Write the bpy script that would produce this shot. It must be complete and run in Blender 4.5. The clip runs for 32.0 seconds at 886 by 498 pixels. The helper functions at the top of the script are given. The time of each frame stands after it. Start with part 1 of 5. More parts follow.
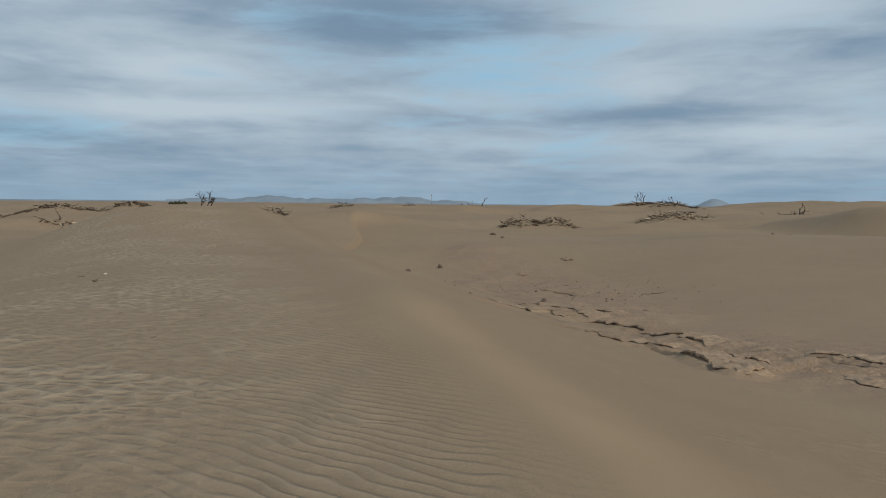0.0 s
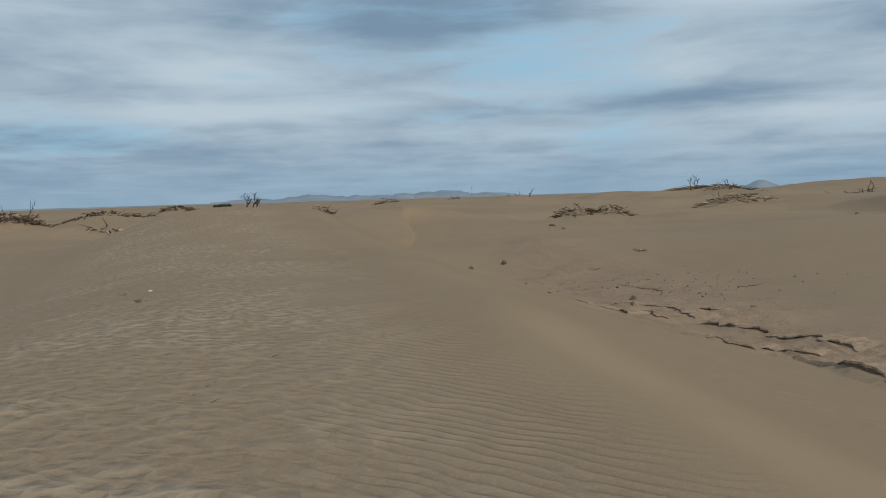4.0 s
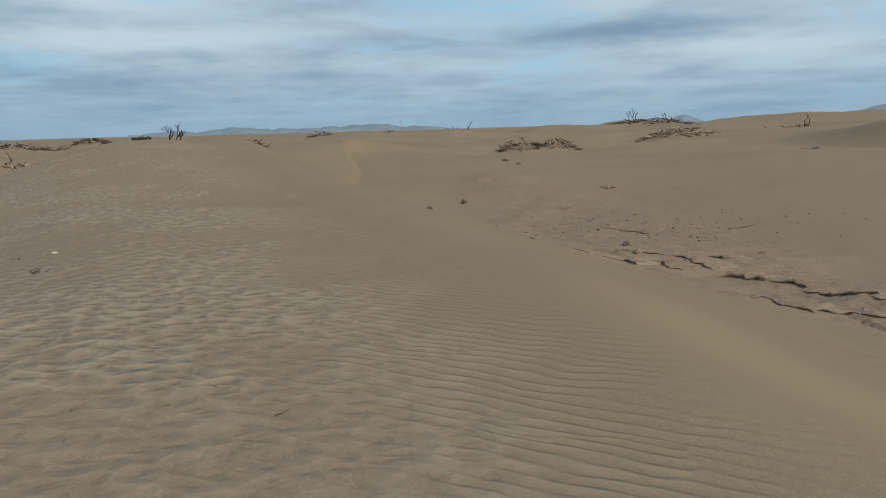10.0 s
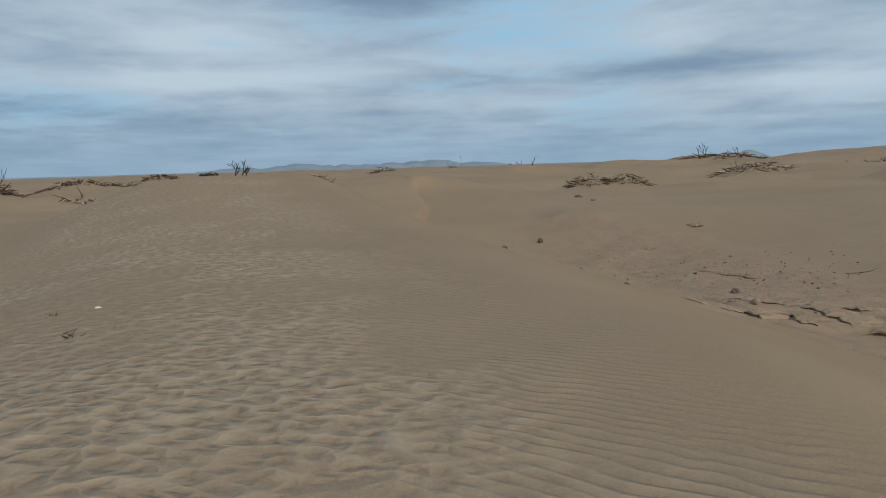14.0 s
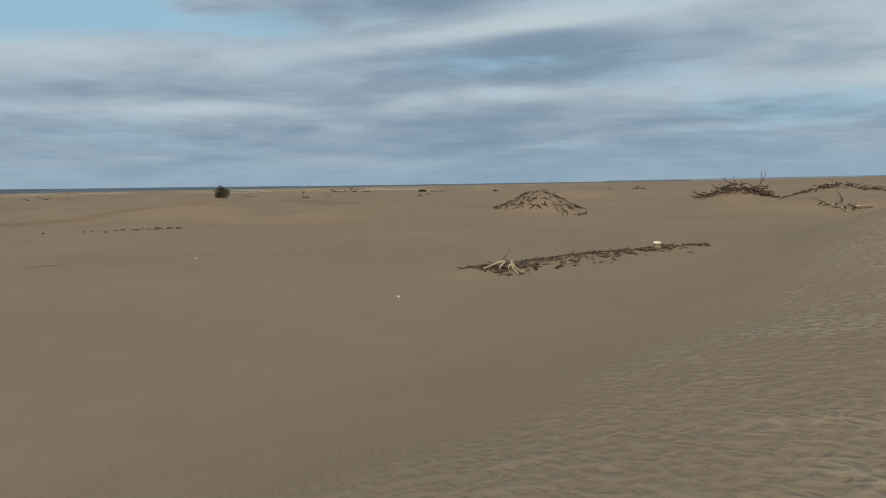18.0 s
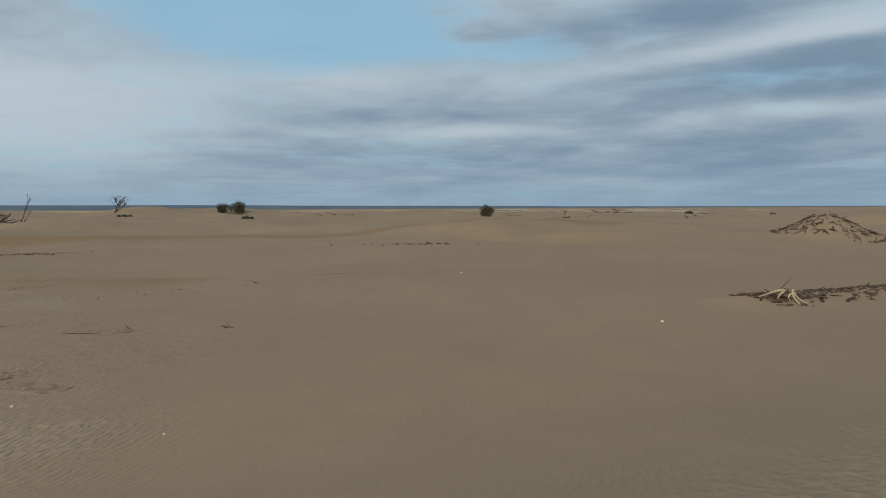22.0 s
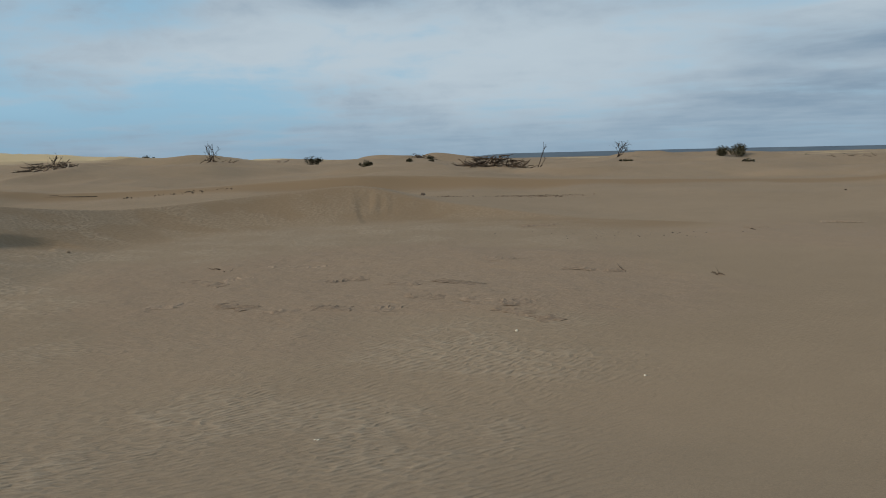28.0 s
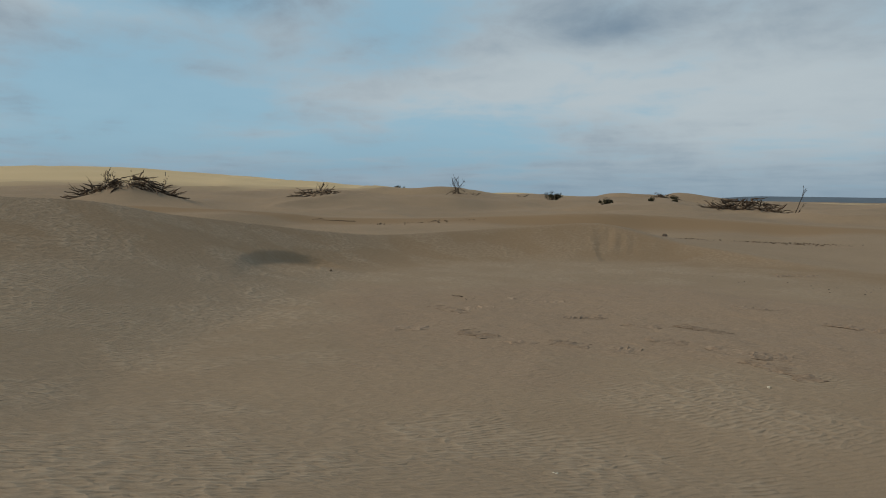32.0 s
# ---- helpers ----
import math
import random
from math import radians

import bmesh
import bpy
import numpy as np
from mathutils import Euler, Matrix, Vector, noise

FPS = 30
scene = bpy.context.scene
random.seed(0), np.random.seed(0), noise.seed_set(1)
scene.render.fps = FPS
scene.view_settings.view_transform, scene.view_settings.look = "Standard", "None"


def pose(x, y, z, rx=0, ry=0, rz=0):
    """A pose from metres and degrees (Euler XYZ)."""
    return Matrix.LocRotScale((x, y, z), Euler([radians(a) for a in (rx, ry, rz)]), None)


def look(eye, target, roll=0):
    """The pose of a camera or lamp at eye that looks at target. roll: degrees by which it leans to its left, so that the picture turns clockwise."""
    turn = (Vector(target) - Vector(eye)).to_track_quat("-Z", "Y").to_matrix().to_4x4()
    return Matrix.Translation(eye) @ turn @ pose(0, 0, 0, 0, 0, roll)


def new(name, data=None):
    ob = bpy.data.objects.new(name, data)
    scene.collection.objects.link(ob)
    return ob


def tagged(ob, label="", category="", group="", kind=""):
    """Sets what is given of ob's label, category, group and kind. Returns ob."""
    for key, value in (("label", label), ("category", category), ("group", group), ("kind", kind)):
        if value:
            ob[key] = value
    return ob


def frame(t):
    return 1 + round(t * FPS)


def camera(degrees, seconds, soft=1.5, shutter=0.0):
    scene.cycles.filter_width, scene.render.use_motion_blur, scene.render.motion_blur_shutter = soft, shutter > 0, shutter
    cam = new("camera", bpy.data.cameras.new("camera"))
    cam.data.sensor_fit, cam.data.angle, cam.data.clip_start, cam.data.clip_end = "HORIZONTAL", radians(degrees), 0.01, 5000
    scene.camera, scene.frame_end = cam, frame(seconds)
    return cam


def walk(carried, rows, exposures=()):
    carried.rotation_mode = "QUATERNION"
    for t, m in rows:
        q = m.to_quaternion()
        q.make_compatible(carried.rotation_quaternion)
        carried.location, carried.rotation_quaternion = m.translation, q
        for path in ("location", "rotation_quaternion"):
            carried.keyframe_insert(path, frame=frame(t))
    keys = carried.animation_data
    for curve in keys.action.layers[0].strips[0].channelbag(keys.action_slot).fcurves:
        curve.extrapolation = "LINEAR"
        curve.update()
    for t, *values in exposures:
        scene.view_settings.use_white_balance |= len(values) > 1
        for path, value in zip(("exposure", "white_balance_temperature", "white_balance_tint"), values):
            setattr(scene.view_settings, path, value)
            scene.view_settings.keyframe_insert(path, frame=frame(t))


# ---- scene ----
cam = camera(60.3, 32.0, soft=1.0)
PATH = [
    (0, (0.104, 0.575, 1.39), (0.102, 2.571, 1.274), 0.6),
    (0.5, (-0.087, 0.92, 1.376), (-0.167, 2.913, 1.239), 0.3),
    (1, (-0.233, 1.271, 1.364), (-0.337, 3.259, 1.17), 0.4),
    (1.5, (-0.408, 1.65, 1.372), (-0.626, 3.63, 1.186), 0.4),
    (2, (-0.69, 1.932, 1.389), (-0.943, 3.907, 1.205), 0.5),
    (2.5, (-0.797, 2.292, 1.383), (-1.065, 4.267, 1.221), 0.3),
    (4.5, (-1.161, 3.616, 1.379), (-1.24, 5.61, 1.246), -2.0),
    (5, (-1.359, 3.877, 1.345), (-1.434, 5.869, 1.18), -1.8),
    (5.5, (-1.526, 4.229, 1.354), (-1.512, 6.212, 1.098), -1.4),
    (6, (-1.549, 4.609, 1.317), (-1.453, 6.586, 1.027), -0.9),
    (6.5, (-1.69, 4.809, 1.327), (-1.622, 6.787, 1.038), -1.1),
    (7, (-1.912, 5.116, 1.35), (-1.852, 7.093, 1.052), -0.7),
    (7.5, (-1.947, 5.361, 1.34), (-1.885, 7.336, 1.033), -0.2),
    (8, (-1.955, 5.644, 1.352), (-1.881, 7.619, 1.049), -1.3),
    (8.5, (-2.2, 5.935, 1.344), (-2.128, 7.91, 1.038), -0.8),
    (9, (-2.281, 6.17, 1.364), (-2.207, 8.144, 1.052), -0.7),
    (9.5, (-2.253, 6.538, 1.361), (-2.175, 8.513, 1.056), -1.4),
    (10, (-2.353, 6.75, 1.349), (-2.284, 8.725, 1.04), -1.5),
    (10.5, (-2.476, 6.988, 1.402), (-2.37, 8.965, 1.117), -1.0),
    (11, (-2.469, 7.071, 1.369), (-2.243, 9.04, 1.099), -0.6),
    (11.5, (-2.414, 7.408, 1.391), (-2.101, 9.37, 1.17), -2.4),
    (12, (-2.49, 7.646, 1.354), (-2.283, 9.627, 1.169), -1.1),
    (12.5, (-2.682, 7.753, 1.367), (-2.67, 9.744, 1.184), -1.9),
    (13, (-2.757, 7.916, 1.342), (-2.767, 9.902, 1.105), -1.8),
    (13.5, (-2.783, 8.357, 1.304), (-2.833, 10.344, 1.085), -1.7),
    (15.5, (-4.169, 9.553, 1.499), (-4.776, 11.447, 1.29), -1.1),
    (16, (-4.482, 9.497, 1.558), (-5.534, 11.186, 1.358), -2.0),
    (16.5, (-4.692, 9.559, 1.576), (-5.935, 11.113, 1.379), -1.8),
    (17, (-4.824, 9.56, 1.588), (-6.28, 10.918, 1.395), -1.4),
    (17.5, (-4.742, 9.478, 1.59), (-6.313, 10.701, 1.397), -1.5),
    (18, (-4.668, 9.39, 1.623), (-6.283, 10.558, 1.455), -1.1),
    (18.5, (-4.648, 9.345, 1.597), (-6.299, 10.465, 1.463), -0.4),
    (19, (-4.733, 9.352, 1.587), (-6.429, 10.406, 1.478), 0.2),
    (19.5, (-4.863, 9.446, 1.576), (-6.607, 10.419, 1.481), 0.8),
    (20, (-4.871, 9.473, 1.584), (-6.629, 10.422, 1.49), 1.4),
    (20.5, (-4.846, 9.458, 1.572), (-6.615, 10.386, 1.476), 1.4),
    (21, (-4.833, 9.425, 1.57), (-6.667, 10.215, 1.467), 1.1),
    (21.5, (-4.871, 9.371, 1.564), (-6.77, 9.99, 1.458), 0.3),
    (22, (-4.857, 9.393, 1.571), (-6.771, 9.962, 1.464), -0.3),
    (22.5, (-4.891, 9.399, 1.557), (-6.815, 9.933, 1.442), -0.3),
    (23, (-4.95, 9.467, 1.536), (-6.878, 9.976, 1.377), -0.3),
    (23.5, (-4.98, 9.606, 1.54), (-6.924, 10.029, 1.337), 0.8),
    (24, (-5.133, 9.632, 1.528), (-7.077, 9.975, 1.206), 0.9),
    (24.5, (-5.338, 9.491, 1.513), (-7.298, 9.698, 1.173), 0.1),
    (25, (-5.258, 9.451, 1.512), (-7.228, 9.378, 1.175), -1.4),
    (25.5, (-5.392, 9.524, 1.513), (-7.317, 9.086, 1.191), -2.5),
    (26, (-5.509, 9.516, 1.476), (-7.372, 8.863, 1.157), -1.0),
    (26.5, (-5.339, 9.507, 1.511), (-7.207, 8.866, 1.196), -0.8),
    (28.5, (-5.326, 9.536, 1.515), (-7.195, 8.856, 1.299), -1.6),
    (29, (-5.359, 9.514, 1.508), (-7.225, 8.826, 1.295), -1.7),
    (29.5, (-5.398, 9.491, 1.505), (-7.216, 8.686, 1.291), -2.2),
    (30, (-5.344, 9.472, 1.488), (-7.101, 8.542, 1.268), -1.4),
    (30.5, (-5.228, 9.461, 1.477), (-6.941, 8.454, 1.254), -0.9),
    (31, (-5.125, 9.446, 1.508), (-6.789, 8.349, 1.337), -0.6),
    (31.5, (-4.976, 9.422, 1.537), (-6.585, 8.245, 1.382), 0.4),
    (32, (-5.074, 9.424, 1.537), (-6.664, 8.219, 1.4), 0.8),
]
walk(cam, [(t, look(eye, target, roll)) for t, eye, target, roll in PATH],
     [(0, 0.0, 6500, 10), (1, 0.08, 6500, 10), (2, 0.0, 6450, 10), (5, 0.06, 6420, 8), (7, 0.12, 6300, 6), (10, 0.14, 6330, 7), (11, 0.0, 6400, 8), (12, -0.05, 6480, 10),
      (13, 0.06, 6400, 10), (16, 0.06, 6320, 10), (18, 0.03, 6750, 10), (20, -0.03, 6750, 10), (22, -0.04, 6600, 10), (23, 0.05, 6500, 10), (24, 0.24, 6270, 10), (25, 0.16, 6300, 10),
      (26, 0.06, 6380, 10), (29, -0.02, 6550, 10), (30, 0.02, 6550, 10), (31, -0.13, 6750, 10), (32, -0.14, 6850, 10)])

# ---- world, sun ----
SUN_BEARING, SUN_HEIGHT = -138.0, 34.0      # degrees left of +y, degrees above the horizon
world = bpy.data.worlds.new("world")
scene.world = world
world.use_nodes = True


def sky_nodes():
    nt = world.node_tree
    nt.nodes.clear()
    N, L = nt.nodes.new, nt.links.new

    def math_node(op, a, b=None, c=None, clamp=False):
        n = N("ShaderNodeMath")
        n.operation, n.use_clamp = op, clamp
        for k, v in enumerate((a, b, c)):
            if v is None:
                continue
            if isinstance(v, (int, float)):
                n.inputs[k].default_value = v
            else:
                L(v, n.inputs[k])
        return n.outputs[0]

    def step(x, a, b):
        n = N("ShaderNodeMapRange")
        n.interpolation_type = "SMOOTHSTEP"
        n.inputs["From Min"].default_value, n.inputs["From Max"].default_value = a, b
        L(x, n.inputs["Value"])
        return n.outputs["Result"]

    def mix(f, a, b):
        n = N("ShaderNodeMix")
        n.data_type = "RGBA"
        for key, v in ((0, f), (6, a), (7, b)):
            if isinstance(v, (int, float)):
                n.inputs[key].default_value = v
            elif isinstance(v, tuple):
                n.inputs[key].default_value = (*v, 1)
            else:
                L(v, n.inputs[key])
        return n.outputs[2]

    out, bg = N("ShaderNodeOutputWorld"), N("ShaderNodeBackground")
    sky = N("ShaderNodeTexSky")
    sky.sky_type, sky.sun_disc = "NISHITA", False
    sky.sun_elevation, sky.sun_rotation = radians(SUN_HEIGHT), radians(-SUN_BEARING)
    sky.air_density, sky.dust_density, sky.ozone_density = 1.0, 1.2, 1.5
    tc, sep = N("ShaderNodeTexCoord"), N("ShaderNodeSeparateXYZ")
    L(tc.outputs["Generated"], sep.inputs[0])
    x, y, z = sep.outputs
    up = math_node("MAXIMUM", z, 0.012)
    flat = math_node("ADD", up, 0.07)
    # the cloud layer lies on a plane overhead, stretched across the wind
    px, py = math_node("DIVIDE", x, flat), math_node("DIVIDE", y, flat)
    plane = N("ShaderNodeCombineXYZ")
    L(px, plane.inputs[0]), L(py, plane.inputs[1])

    def noise_at(scale, detail, rough, stretch, turn, shift, distort=0.0):
        m = N("ShaderNodeMapping")
        m.inputs["Rotation"].default_value = (0, 0, radians(turn))
        m.inputs["Scale"].default_value = (*stretch, 1)
        m.inputs["Location"].default_value = (*shift, 0)
        L(plane.outputs[0], m.inputs[0])
        n = N("ShaderNodeTexNoise")
        n.inputs["Scale"].default_value, n.inputs["Detail"].default_value = scale, detail
        n.inputs["Roughness"].default_value, n.inputs["Distortion"].default_value = rough, distort
        L(m.outputs[0], n.inputs["Vector"])
        return n.outputs["Fac"]

    bearing = math_node("MULTIPLY", math_node("ARCTAN2", math_node("MULTIPLY", x, -1.0), y), 57.2958)
    height = math_node("MULTIPLY", math_node("ARCSINE", z), 57.2958)

    def blob(b, e, wb, we, slope=0.0):
        """a soft streak of cloud or clear sky round a bearing and a height, in degrees"""
        db = math_node("SUBTRACT", bearing, b)
        de = math_node("SUBTRACT", math_node("SUBTRACT", height, e), math_node("MULTIPLY", db, slope))
        a, c = math_node("DIVIDE", db, wb), math_node("DIVIDE", de, we)
        r = math_node("ADD", math_node("MULTIPLY", a, a), math_node("MULTIPLY", c, c))
        return math_node("EXPONENT", math_node("MULTIPLY", r, -1.0))

    def total(parts, first):
        v = first
        for w, p in parts:
            v = math_node("ADD", v, math_node("MULTIPLY", p, w))
        return v

    broad = noise_at(0.42, 3, 0.5, (1.0, 0.6), 25, (3.1, 1.7), 0.3)
    fine = noise_at(1.3, 3, 0.5, (1.0, 0.7), 18, (7.0, 2.0), 0.3)
    streak = noise_at(0.8, 3, 0.5, (0.7, 1.2), 60, (1.0, 9.0), 0.2)
    puff = noise_at(3.2, 5, 0.6, (1.0, 1.0), 0, (4.0, 1.0), 0.2)
    lean = N("ShaderNodeMapping")
    lean.inputs["Scale"].default_value = (1.0, 1.0, 5.5)
    L(tc.outputs["Generated"], lean.inputs[0])
    tuft = N("ShaderNodeTexNoise")
    tuft.inputs["Scale"].default_value, tuft.inputs["Detail"].default_value = 5.5, 8
    tuft.inputs["Roughness"].default_value, tuft.inputs["Distortion"].default_value = 0.58, 0.35
    L(lean.outputs[0], tuft.inputs["Vector"])
    squat = N("ShaderNodeMapping")
    squat.inputs["Scale"].default_value = (1.0, 1.0, 2.3)
    L(tc.outputs["Generated"], squat.inputs[0])
    curd = N("ShaderNodeTexNoise")
    curd.inputs["Scale"].default_value, curd.inputs["Detail"].default_value = 8.0, 8
    curd.inputs["Roughness"].default_value, curd.inputs["Distortion"].default_value = 0.6, 0.25
    L(squat.outputs[0], curd.inputs["Vector"])
    swap = N("ShaderNodeMix")
    L(step(bearing, 70, 112), swap.inputs[0]), L(tuft.outputs["Fac"], swap.inputs[2]), L(curd.outputs["Fac"], swap.inputs[3])
    tuft = swap.outputs[0]
    # clear gaps
    cover = total([(0.70, broad), (0.55, fine), (0.2, puff), (0.85, tuft), (-0.12, blob(128, 12, 26, 9)),
                   (-0.16, blob(3, 9.3, 10, 1.2)), (0.25, blob(-18, 9.2, 9, 1.4)), (0.2, blob(22, 10, 8, 2)), (-0.24, blob(-10, 5.6, 4.5, 2.0)), (-0.1, blob(-12, 8.5, 4, 2)), (-0.2, blob(30, 5.5, 6, 1.2)),
                   (-0.95, blob(86, 15.5, 10, 4.2)), (-0.28, blob(66, 11.8, 4, 1.0)), (-0.3, blob(78, 12, 5, 1.5)),
                   (-0.50, blob(150, 6, 12, 4.5)), (-0.30, blob(131, 11.5, 5, 3)), (-0.30, blob(126, 4, 12, 2.5)), (-0.25, blob(150, 14, 10, 2))], -0.27)
    cloud = math_node("ADD", math_node("MULTIPLY", step(cover, 0.42, 0.88), 0.85), 0.15)
    # lit tops (-) and grey undersides (+)
    shade = total([(0.5, streak), (0.45, fine), (0.15, puff), (0.9, tuft),
                   (0.62, blob(6, 13.2, 13, 1.9)), (0.25, blob(26, 4.3, 9, 0.8)), (0.25, blob(1, 6.2, 7, 1.0)), (0.42, blob(-16, 6.6, 7, 0.8)), (0.35, blob(32, 5.2, 8, 1.0)),
                   (-0.18, blob(-18, 9, 9, 1.2)), (0.40, blob(44, 9.2, 10, 1.7)), (0.55, blob(56, 13.4, 10, 1.3, -0.05)), (0.22, blob(55, 3.2, 30, 1.9)), (0.25, blob(52, 8, 12, 4)),
                   (0.10, blob(10, 2.2, 40, 1.8)), (0.26, blob(78, 6.5, 17, 4)), (0.2, blob(-26, 11, 8, 3)), (0.35, blob(115, 12, 5, 1.6)), (0.50, blob(144, 13.5, 5, 1.3)),
                   (-0.55, blob(19, 6.5, 8, 0.65)), (-0.30, blob(20, 9.3, 6, 1.0)), (-0.45, blob(-20, 13.5, 8, 1.6)), (-0.40, blob(-25, 5.0, 7, 0.7)),
                   (-0.60, blob(50, 11.2, 14, 0.75, -0.10)), (-0.35, blob(70, 5.6, 10, 0.6)), (-0.3, blob(50, 6.6, 8, 0.6)), (-0.35, blob(31, 5.6, 8, 0.7)),
                   (-0.40, blob(80, 9.3, 9, 1.2)), (-0.40, blob(119, 8.3, 8, 2.2)), (-0.3, blob(100, 8, 12, 2)), (-0.3, blob(150, 12.3, 7, 0.8)), (-0.15, blob(122, 6, 20, 4)), (-0.25, blob(100, 5, 12, 3))], -0.47)
    dark = step(shade, 0.12, 1.15)
    clear = mix(0.9, sky.outputs[0], (2.35, 4.5, 6.15))
    cloud_colour = mix(dark, (4.35, 5.2, 5.85), (1.7, 2.55, 3.5))
    low = step(height, 5.0, 0.0)
    sky_colour = mix(cloud, clear, cloud_colour)
    sky_colour = mix(math_node("MULTIPLY", low, 0.6), sky_colour, (1.9, 3.0, 4.1))
    L(sky_colour, bg.inputs["Color"])
    # dims the unseen sky overhead, added to weaken its fill against the sun
    L(math_node("SUBTRACT", 0.11, math_node("MULTIPLY", step(height, 16.0, 60.0), 0.035)), bg.inputs["Strength"])
    L(bg.outputs[0], out.inputs[0])


sky_nodes()
sun = new("sun", bpy.data.lights.new("sun", "SUN"))
sun.data.energy, sun.data.angle, sun.data.color = 1.95, radians(8), (1.0, 0.86, 0.67)
sun.matrix_world = look((0, 0, 30), (30 * math.sin(radians(SUN_BEARING)) * math.cos(radians(SUN_HEIGHT)),
                                    -30 * math.cos(radians(SUN_BEARING)) * math.cos(radians(SUN_HEIGHT)),
                                    30 - 30 * math.sin(radians(SUN_HEIGHT))))

# ---- materials ----


def material(name):
    m = bpy.data.materials.new(name)
    m.use_nodes = True
    nt = m.node_tree
    return m, nt, nt.nodes["Principled BSDF"]


def add_noise(nt, scale, detail=4, rough=0.55, vector=None, distort=0.0):
    n = nt.nodes.new("ShaderNodeTexNoise")
    n.inputs["Scale"].default_value, n.inputs["Detail"].default_value = scale, detail
    n.inputs["Roughness"].default_value, n.inputs["Distortion"].default_value = rough, distort
    if vector is not None:
        nt.links.new(vector, n.inputs["Vector"])
    return n.outputs["Fac"]


def ramp(nt, fac, stops):
    r = nt.nodes.new("ShaderNodeValToRGB")
    while len(r.color_ramp.elements) < len(stops):
        r.color_ramp.elements.new(0.5)
    for e, (at, c) in zip(r.color_ramp.elements, stops):
        e.position, e.color = at, (*c, 1)
    nt.links.new(fac, r.inputs[0])
    return r.outputs["Color"]


def mixed(nt, fac, a, b, how="MIX"):
    n = nt.nodes.new("ShaderNodeMix")
    n.data_type, n.blend_type = "RGBA", how
    for key, v in ((0, fac), (6, a), (7, b)):
        if isinstance(v, (int, float)):
            n.inputs[key].default_value = v
        elif isinstance(v, tuple):
            n.inputs[key].default_value = (*v, 1)
        else:
            nt.links.new(v, n.inputs[key])
    return n.outputs[2]


def bump(nt, bsdf, fac, strength, distance, before=None):
    b = nt.nodes.new("ShaderNodeBump")
    b.inputs["Strength"].default_value, b.inputs["Distance"].default_value = strength, distance
    nt.links.new(fac, b.inputs["Height"])
    if before is not None:
        nt.links.new(before, b.inputs["Normal"])
    nt.links.new(b.outputs[0], bsdf.inputs["Normal"])
    return b.outputs[0]


